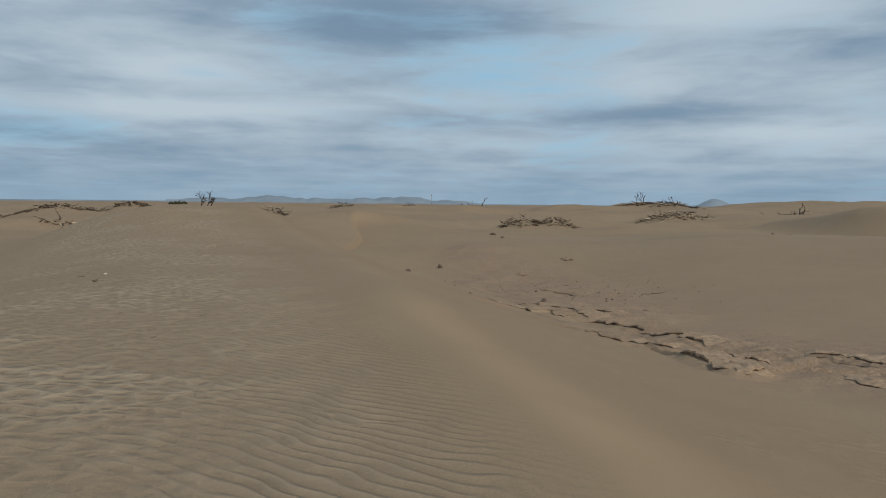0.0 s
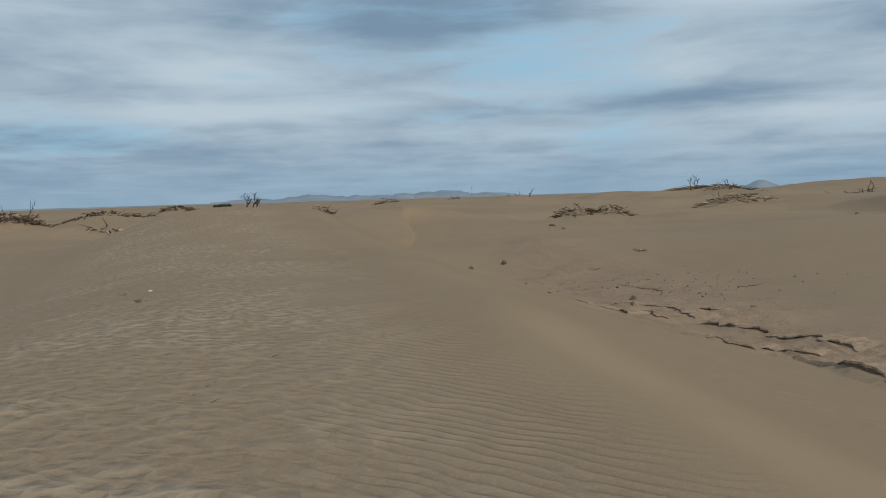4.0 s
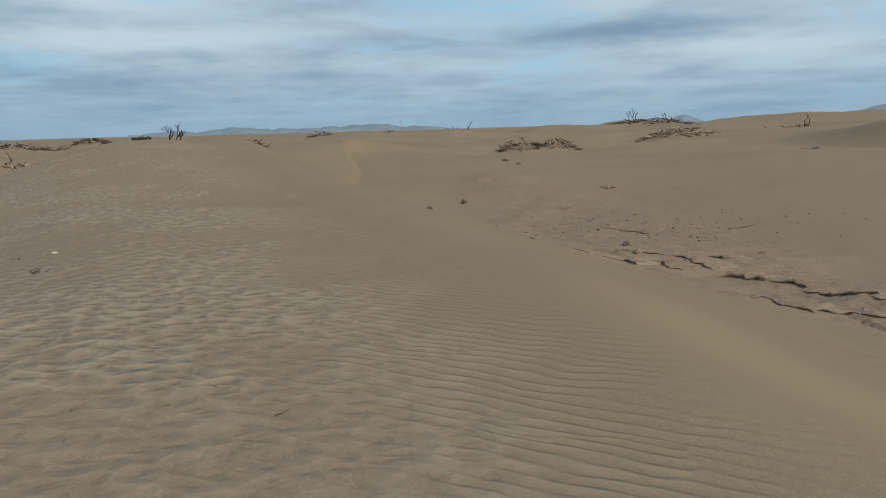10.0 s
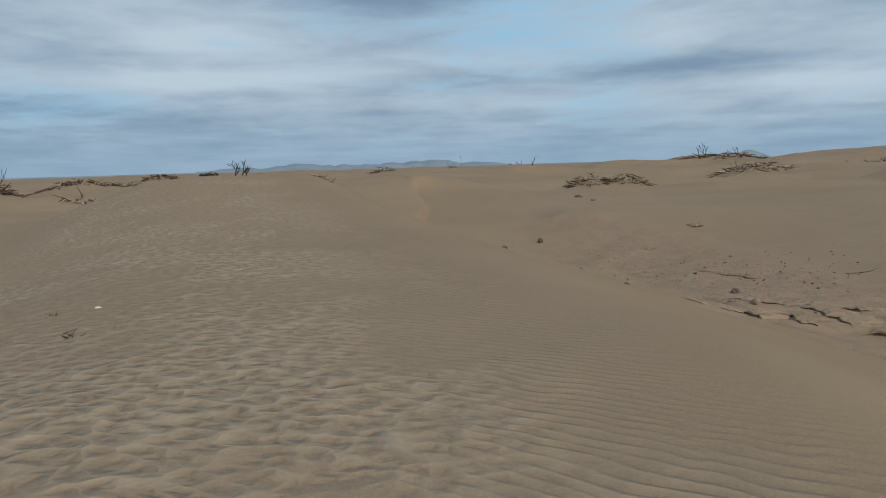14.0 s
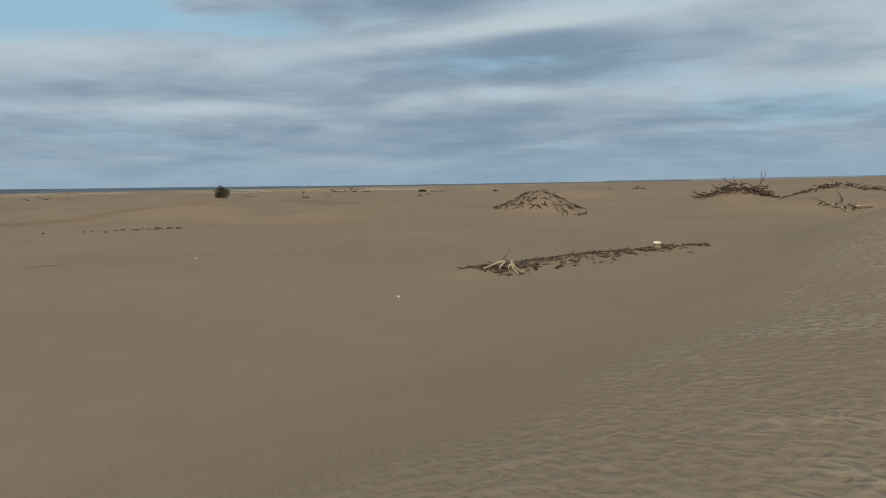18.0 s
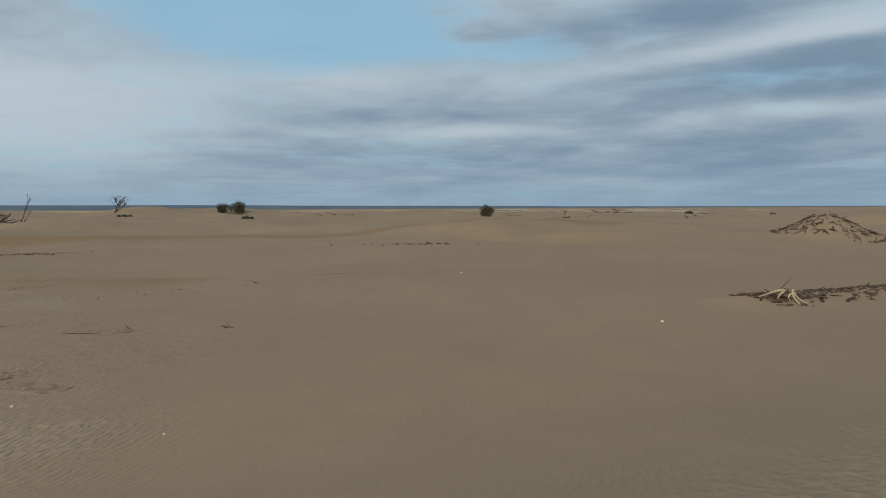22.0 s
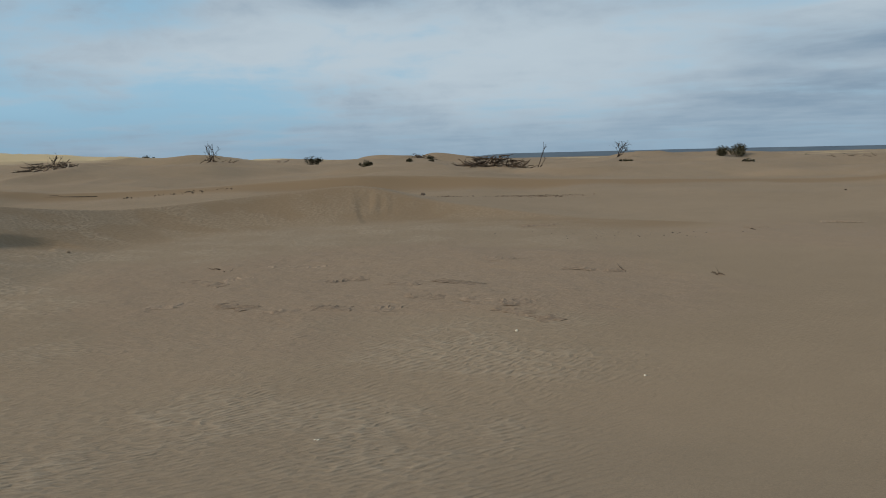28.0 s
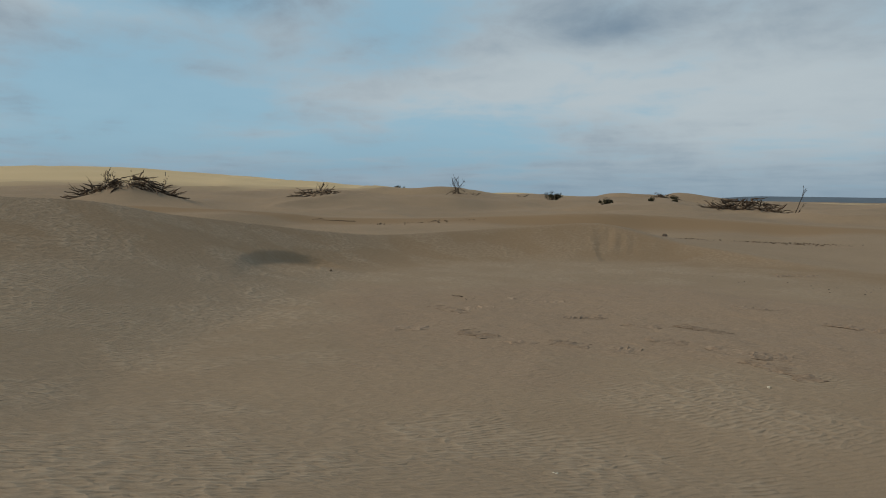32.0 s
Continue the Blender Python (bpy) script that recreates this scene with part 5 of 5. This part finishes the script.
def litter_strip():
    line = curve_of(STRIP, 20)[:, :2]
    rnd = random.Random(91)
    mid = line[len(line) // 2]
    strip = base("driftwood_strip", float(mid[0]), float(mid[1]), "long low strip of dark driftwood and bark litter", "driftwood")

    def place(t, spread):
        k = min(len(line) - 2, max(0, int(t * (len(line) - 1))))
        p, way = Vector(line[k]), (Vector(line[k + 1]) - Vector(line[k])).normalized()
        return p + way * rnd.uniform(-0.15, 0.15) + Vector((-way.y, way.x)) * spread, way

    # thicker drifts of dark wood, a loose scatter between them
    clumps = ((0.03, 0.8), (0.1, 0.9), (0.18, 0.8), (0.33, 0.6), (0.36, 0.5), (0.52, 0.55), (0.55, 0.6), (0.58, 0.5), (0.68, 0.6), (0.83, 0.35), (0.85, 0.3))
    for k in range(300):
        if rnd.random() < 0.55:
            t, w = rnd.choice(clumps)
            t = min(1, max(0, t + rnd.gauss(0, 0.022)))
        else:
            t = rnd.random() ** 1.15
            w = 1.0 - 0.6 * t
        p, way = place(t, rnd.gauss(0, 0.75) * w)
        size = rnd.choice((0.12, 0.16, 0.2, 0.25, 0.3, 0.42, 0.6)) * rnd.uniform(0.8, 1.2)
        turn = math.atan2(way.y, way.x) + rnd.gauss(0, 0.55)
        q = p + size * Vector((math.cos(turn), math.sin(turn)))
        z0, z1 = spot(p.x, p.y), spot(q.x, q.y)
        lay(rnd.choice(DARK_CHUNKS), "branch", strip, (p.x, p.y, z0 + rnd.uniform(0, 0.04)), (q.x, q.y, z1 + rnd.uniform(0, 0.12)), rnd.uniform(0, 6.3), rnd.uniform(0.5, 0.95))
    # flat scraps of bark
    bm = bmesh.new()
    for k in range(260):
        t = rnd.random()
        p, _ = place(t, rnd.gauss(0, 0.8) * (1.1 - 0.5 * t))
        a, l, b = rnd.uniform(0, 6.3), rnd.uniform(0.05, 0.16), rnd.uniform(0.02, 0.06)
        u, v, z = Vector((math.cos(a), math.sin(a), rnd.uniform(-0.1, 0.35))) * l, Vector((-math.sin(a), math.cos(a), rnd.uniform(-0.3, 0.3))) * b, spot(p.x, p.y) + 0.025
        c = Vector((p.x, p.y, z)) - strip.location
        low = [bm.verts.new(c + s * u + e * v) for s, e in ((-1, -1), (1, -0.8), (0.9, 1), (-1, 0.7))]
        top = [bm.verts.new(x.co + Vector((0, 0, 0.018))) for x in low]
        bm.faces.new(low[::-1]), bm.faces.new(top)
        for i in range(4):
            bm.faces.new((low[i], low[(i + 1) % 4], top[(i + 1) % 4], top[i]))
    tagged(part("bark_mulch", bm, WOOD, strip, "", False), kind="stuff")


litter_strip()


def pale_root(x, y, arms, label, seed):
    rnd = random.Random(seed)
    root = base("bleached_root", x, y, label, "root", "bleached roots")
    for turn, reach, up in arms:
        bm = bmesh.new()
        pts = []
        for k in range(8):
            t = k / 7
            px, py = reach * t * math.cos(radians(turn)) + 0.05 * math.sin(5 * t + seed), reach * t * math.sin(radians(turn)) + 0.05 * math.cos(4 * t + seed)
            g = spot(x + px, y + py) - root.location.z
            pts.append((px, py, g + 0.03 + up * (1 - t) * (1 + 0.2 * math.sin(6 * t))))
        tube(bm, pts, [0.044 * (1 - 0.5 * k / 7) * rnd.uniform(0.85, 1.15) for k in range(8)], 7)
        part("root_arm", bm, PALE_WOOD, root)
    return root


pale_root(-26.00, 27.58, [(262, 0.9, 0.28), (300, 0.4, 0.25)], "pale bleached forked root on drift litter", 1)
pale_root(-25.85, 27.82, [(335, 0.6, 0.32), (10, 0.5, 0.25), (300, 0.4, 0.2)], "pale bleached root with splayed arms", 2)
loose_stick(-29.71, 30.59, 0.5, 90, "dark stub standing up in drift litter", 2, 2.5, lift=0.5)


def bucket(x, y, label):
    b = base("bucket", x, y, label, "bucket", sink=0.06)
    tilt = Matrix.Rotation(radians(10), 4, "X") @ Matrix.Rotation(radians(8), 4, "Y")
    bm = bmesh.new()
    n, outer, inner = 28, [], []
    for z, r in ((0, 0.155), (0.02, 0.16), (0.30, 0.182), (0.302, 0.192), (0.325, 0.192), (0.33, 0.184)):
        outer.append([bm.verts.new((r * math.cos(2 * math.pi * k / n), r * math.sin(2 * math.pi * k / n), z)) for k in range(n)])
    for z, r in ((0.33, 0.178), (0.02, 0.15)):
        inner.append([bm.verts.new((r * math.cos(2 * math.pi * k / n), r * math.sin(2 * math.pi * k / n), z)) for k in range(n)])
    rows = outer + inner
    for p, q in zip(rows, rows[1:]):
        for k in range(n):
            bm.faces.new((p[k], p[(k + 1) % n], q[(k + 1) % n], q[k]))
    bm.faces.new(outer[0][::-1]), bm.faces.new(inner[-1])
    bmesh.ops.transform(bm, matrix=tilt, verts=bm.verts)
    part("pail", bm, WHITE, b)
    bm = bmesh.new()
    tube(bm, [tilt @ Vector((0.195 * math.cos(a), 0.12 * math.sin(a) * -1, 0.3 - 0.16 * math.sin(a))) for a in np.linspace(0, math.pi, 14)], [0.004] * 14, 5)
    part("bail_handle", bm, GREY, b, "thin wire handle")
    return b


bucket(-27.45, 38.15, "white plastic bucket leaning in drift litter")
loose_stick(-27.35, 36.7, 1.5, 62, "curved grey board half buried in litter", 5, 3.2)
stone(-29.01, 39.76, 0.10, "small white lump of plastic litter", 6, WHITE, "plastic_scrap", "white litter")

# ---- small things on the sand ----
for (px, py), size, seed in (((-23.95, 21.64), 0.17, 1), ((-41.52, 21.25), 0.17, 2), ((-32.63, 43.48), 0.10, 3), ((-16.47, 8.61), 0.07, 4), ((-12.51, 5.43), 0.05, 5),
                             ((-18.84, 6.09), 0.10, 6), ((-41.67, 26.84), 0.10, 7), ((-12.51, 5.39), 0.045, 8), ((-7.56, 17.81), 0.09, 9), ((-18.82, 6.11), 0.07, 10)):
    rnd, bm, size = random.Random(seed), bmesh.new(), size * 0.6
    top = [bm.verts.new((size * rnd.uniform(0.6, 1) * math.cos(k), size * 0.5 * rnd.uniform(0.6, 1) * math.sin(k), size * rnd.uniform(0.1, 0.35))) for k in np.linspace(0, 5.3, 7)]
    low = [bm.verts.new((v.co.x * 0.9, v.co.y * 0.9, -0.03)) for v in top]
    peak = bm.verts.new((0, 0, size * 0.45))
    for k in range(7):
        bm.faces.new((low[k], low[(k + 1) % 7], top[(k + 1) % 7], top[k]))
        bm.faces.new((top[k], top[(k + 1) % 7], peak))
    bm.faces.new(low[::-1])
    ob = link("plastic_scrap", bm, WHITE, None, False)
    ob.location = (px, py, spot(px, py) + 0.005)
    tagged(ob, "small crumpled white plastic scrap on sand", "litter", "white litter")

loose_stick(-39.88, 10.99, 2.2, 8, "long thin stick lying flat on the sand", 1, 0.9)
loose_stick(-27.29, 7.16, 1.0, 200, "thin dark stick lying on the sand", 4, 1.0)
loose_stick(-55.97, -39.30, 3.9, -42, "long dark pole lying on the sand", 5, 0.7)
loose_stick(-54.43, -41.90, 1.2, -42, "dark stick lying on the sand", 2, 1.0)
loose_stick(8.85, 32.54, 0.62, 15, "short dark stick lying in the hollow", 3, 1.6)
loose_stick(8.76, 32.46, 0.5, 160, "short dark stick end in the hollow", 6, 1.6)
loose_stick(28.19, 100.71, 2.6, 20, "long pale branch lying under a slope", 2, 0.8, pale=True)
for k, (px, py, long) in enumerate(((-4.28, 10.81, 0.08), (-3.33, 9.57, 0.06), (-3.34, 9.42, 0.11), (-3.56, 11.13, 0.09), (-3.13, 10.63, 0.12), (-2.65, 10.56, 0.04), (-2.04, 9.32, 0.03),
                                    (-2.85, 9.37, 0.04), (-3.36, 9.18, 0.05), (-3.90, 10.58, 0.03), (-8.77, 14.19, 0.05), (-7.44, 14.46, 0.06), (-5.86, 15.18, 0.07), (-6.02, 16.73, 0.06),
                                    (-5.19, 15.93, 0.09), (-12.08, 17.86, 0.05), (-7.88, 16.34, 0.06), (-5.20, 13.66, 0.05), (-6.31, 15.45, 0.06), (-8.91, 15.37, 0.06), (-2.98, 5.78, 0.05),
                                    (-4.12, 10.38, 0.06), (-1.99, 7.09, 0.04), (-0.63, 5.40, 0.04), (-3.13, 8.93, 0.13), (-11.67, 5.85, 0.06), (-5.83, 16.27, 0.05))):
    loose_stick(px, py, 0.7 * long, 47 * k % 180, "tiny dark twig on rippled sand", k, 2.6, lift=0.012)


def twig_cluster(x, y, n, size, label, seed, name="twig_cluster"):
    rnd = random.Random(seed)
    top = base(name, x, y, label, "twigs", "twig clusters")
    for _ in range(n):
        px, py, a = x + rnd.gauss(0, size * 0.5), y + rnd.gauss(0, size * 0.5), rnd.uniform(0, 6.3)
        l = size * rnd.uniform(0.5, 1.0)
        qx, qy = px + l * math.cos(a), py + l * math.sin(a)
        lay(rnd.choice(DARK_STICKS), "twig", top, (px, py, spot(px, py) + 0.01), (qx, qy, spot(qx, qy) + rnd.uniform(0.01, 0.5 * size)), a, rnd.uniform(0.8, 1.2))
    return top


twig_cluster(-26.82, 9.61, 7, 0.28, "small dark cluster of broken twigs on sand", 1)
twig_cluster(-7.02, 16.15, 11, 0.10, "dry brown leaves and twigs on the dune's back", 2)
twig_cluster(-8.05, 17.68, 8, 0.09, "dry brown leaves and twigs on the dune's back", 3)
twig_cluster(-7.18, 16.38, 4, 0.07, "few dry brown twigs on the dune's back", 4)
twig_cluster(-24.80, -4.65, 4, 0.35, "pale dry twigs at a dune's foot", 5)

# litter fields out on the flat, too many to count
def scatter(name, label, category, centre, wide, deep, bearing, n, small, large, mat, seed, group=""):
    rnd, bm = random.Random(seed), bmesh.new()
    c, s = math.cos(radians(bearing)), math.sin(radians(bearing))
    for _ in range(n):
        u, v = rnd.gauss(0, 0.45), rnd.gauss(0, 0.45)
        x, y = centre[0] + u * wide * 0.5 * c - v * deep * 0.5 * s, centre[1] + u * wide * 0.5 * s + v * deep * 0.5 * c
        size = small + (large - small) * rnd.random() ** 2.5
        pebble_bm(bm, (x, y, spot(x, y) + 0.12 * size), size, rnd)
    return tagged(link(name, bm, mat, None, False), label, category, kind="stuff")


scatter("pebbles", "small dark pebbles and clods strewn over bared ground", "pebbles", (7.08, 33.94), 12, 12, 0, 260, 0.02, 0.075, STONE, 1)
scatter("pebbles", "small reddish clods along the floor of the hollow", "pebbles", (2.41, 36.44), 8, 14, 0, 160, 0.02, 0.08, CRUST, 2)
scatter("bark_litter", "dark bits of bark strewn in a line", "litter", (-62.33, -3.89), 9, 2.2, 103, 170, 0.05, 0.2, WOOD, 3)
scatter("bark_litter", "dark bits of litter on the flat", "litter", (-60.58, -10.31), 4.5, 1.6, 109, 40, 0.06, 0.22, WOOD, 4)
scatter("pebbles", "small dark pebbles on the flat", "pebbles", (-37.24, 6.39), 12, 3, 97, 60, 0.03, 0.08, STONE, 5)
scatter("bark_litter", "dark bits of litter on the far flat", "litter", (-64.13, 25.03), 9, 2, 75, 60, 0.08, 0.3, WOOD, 6)
scatter("bark_litter", "thin line of dark bits on the far flat", "litter", (-58.86, -33.39), 10, 1.5, 131, 50, 0.08, 0.25, WOOD, 7)

# ---- single stones in the hollow ----
stone(-0.09, 41.95, 0.22, "dark upright stone in the hollow", 11, tall=1.7)
stone(-1.70, 39.89, 0.24, "dark brown stone in the hollow", 12)
stone(3.87, 28.89, 0.26, "black flat stone on a crust edge", 13)
stone(3.36, 26.04, 0.26, "pale grey flat stone below a crust edge", 14, CRUST)
stone(3.87, 58.56, 0.34, "dark flat stone on the far floor of the hollow", 15)
stone(4.34, 55.64, 0.30, "dark stone on the far floor of the hollow", 16)
stone(-26.91, -12.85, 0.16, "small pale stone at a dune's foot", 17, CRUST)
stone(-63.49, -12.96, 0.45, "dark stone on the flat before a low scarp", 18)
for k, (px, py) in enumerate(((6.39, 29.80), (9.85, 36.54), (6.76, 31.52), (7.32, 27.49), (6.85, 33.56), (3.95, 38.54), (4.11, 33.43), (1.14, 29.34), (0.61, 34.42), (6.59, 37.46))):
    stone(px, py, 0.08 + 0.02 * (k % 4), "small clod on the floor of the hollow", 20 + k, CRUST if k % 2 else STONE)

# ---- ledges of hard crust ----
count = 0
for line, up in SCARPS:
    for (x0, y0, _), (x1, y1, _) in zip(line, line[1:]):
        count += 1
        ledge(x0 - 0.06 * (x1 - x0), y0 - 0.06 * (y1 - y0), x1 + 0.06 * (x1 - x0), y1 + 0.06 * (y1 - y0), 0.68 * up + 0.03, 1.1, 100 + count)
ledge(8.41, 17.49, 9.42, 16.47, 0.060, 0.9, 5)
ledge(8.02, 15.97, 8.58, 15.02, 0.060, 0.9, 6)
ledge(2.40, 26.06, 3.71, 27.38, 0.09, 0.8, 10)
ledge(6.91, 43.67, 7.51, 43.83, 0.17, 0.9, 18)
ledge(4.08, 39.88, 4.54, 40.26, 0.14, 0.7, 19)
ledge(4.17, 34.15, 5.88, 32.74, 0.06, 0.6, 20)
ledge(-4.17, 69.37, -0.37, 72.62, 0.22, 2.0, 21, "long low ledge of hard crust in a dune gap")
ledge(-3.70, 68.62, -1.38, 70.38, 0.17, 1.6, 22, "long low ledge of hard crust in a dune gap")
ledge(27.96, 65.64, 23.33, 54.36, 0.17, 1.5, 23, "low dark ledge of crust on a dune")
flat = "thin broken plate of pale crust on flat sand"
for k, (a, b, c, d) in enumerate(((-19.29, 0.25, -19.37, 1.04), (-19.58, 1.19, -19.73, 2.19), (-21.20, 5.12, -21.41, 5.95), (-19.01, -2.65, -19.63, -1.92), (-20.80, 5.05, -19.66, 6.56),
                                  (-19.94, -1.53, -19.19, -0.25), (-25.43, -3.58, -26.09, -1.80), (-23.50, 1.27, -23.29, 2.30), (-24.33, 2.21, -23.45, 3.91), (-19.94, 2.62, -20.08, 3.20),
                                  (-39.91, 1.13, -41.52, 2.67), (-26.92, 6.65, -27.29, 7.16), (-22.62, -4.58, -22.17, -2.85), (-21.58, 4.09, -21.19, 4.87), (-23.60, -0.45, -24.42, 0.51),
                                  (-28.13, 2.83, -28.74, 3.94), (-40.18, 10.72, -40.28, 11.73), (-21.41, 5.03, -21.56, 5.86), (-40.39, 1.15, -41.34, 2.74), (-27.07, 6.60, -27.18, 7.17),
                                  (-43.25, 14.06, -43.51, 16.08), (-22.96, -3.24, -23.90, -2.77), (-21.55, 2.72, -21.46, 3.73), (-27.32, 5.30, -27.13, 6.31))):
    ledge(a, b, c, d, 0.022 + 0.012 * (k % 3), 0.7, 40 + k, flat, name="crust_plate", group="crust plates")

# ---- far off ----


def mast():
    x, y = -24.54, 1500.37
    m = base("radio_mast", x, y, "tall thin grey radio mast near the horizon", "mast", sink=1.0)
    tall = 1.4 + 1500 * math.tan(radians(0.78)) - m.location.z
    for k in range(3):
        a = 2.094 * k
        bm = bmesh.new()
        tube(bm, [(0.7 * math.cos(a), 0.7 * math.sin(a), 0), (0.45 * math.cos(a), 0.45 * math.sin(a), tall)], [0.28, 0.2], 6)
        part("mast_leg", bm, GREY, m)
    for k in range(8):
        bm = bmesh.new()
        z = tall * (k + 0.5) / 8
        tube(bm, [(0.65 * math.cos(a), 0.65 * math.sin(a), z) for a in (0, 2.094, 4.188, 6.283)], [0.09] * 4, 4)
        part("cross_brace", bm, GREY, m)
    bm = bmesh.new()
    bmesh.ops.create_cube(bm, size=1, matrix=Matrix.Translation((0, 0, tall - 1.5)) @ Matrix.Diagonal((1.7, 1.7, 2.6, 1)))
    bmesh.ops.bevel(bm, geom=bm.edges[:], offset=0.2, segments=2, affect="EDGES")
    part("antenna_head", bm, GREY, m, "pale grey antenna cluster")


mast()


def shed(x, y, long, deep, tall, turn):
    s = base("long_shed", x, y, "long low white shed near the horizon", "shed", "far sheds", 0.6)
    s.rotation_euler = (0, 0, radians(turn))
    bm = bmesh.new()
    bmesh.ops.create_cube(bm, size=1, matrix=Matrix.Translation((0, 0, tall / 2)) @ Matrix.Diagonal((long, deep, tall, 1)))
    part("wall", bm, LIMEWASH, s, "", False)
    bm = bmesh.new()
    e = 0.4
    v = [bm.verts.new(p) for p in ((-long / 2 - e, -deep / 2 - e, tall), (long / 2 + e, -deep / 2 - e, tall), (long / 2 + e, deep / 2 + e, tall), (-long / 2 - e, deep / 2 + e, tall), (-long / 2 - e, 0, tall * 1.5), (long / 2 + e, 0, tall * 1.5))]
    for f in ((0, 1, 5, 4), (2, 3, 4, 5), (0, 4, 3), (1, 2, 5), (3, 2, 1, 0)):
        bm.faces.new([v[i] for i in f])
    part("roof", bm, LIMEWASH, s, "", False)


shed(-450.98, 186.17, 16, 6, 1.5, 68)
shed(-450.85, 276.52, 14, 6, 1.6, 58)
shed(-456.77, 304.75, 28, 6, 1.2, 56)
for (px, py) in ((-177.09, -272.20), (-173.14, -274.57), (-167.85, -242.58)):
    p = base("post", px, py, "thin dark post on a far dune", "post", "far posts", 0.3)
    bm = bmesh.new()
    tube(bm, [(0, 0, 0), (0.02, 0, 1.0), (0.05, 0, 1.9)], [0.14, 0.13, 0.12], 6)
    part("pole", bm, BARK, p)
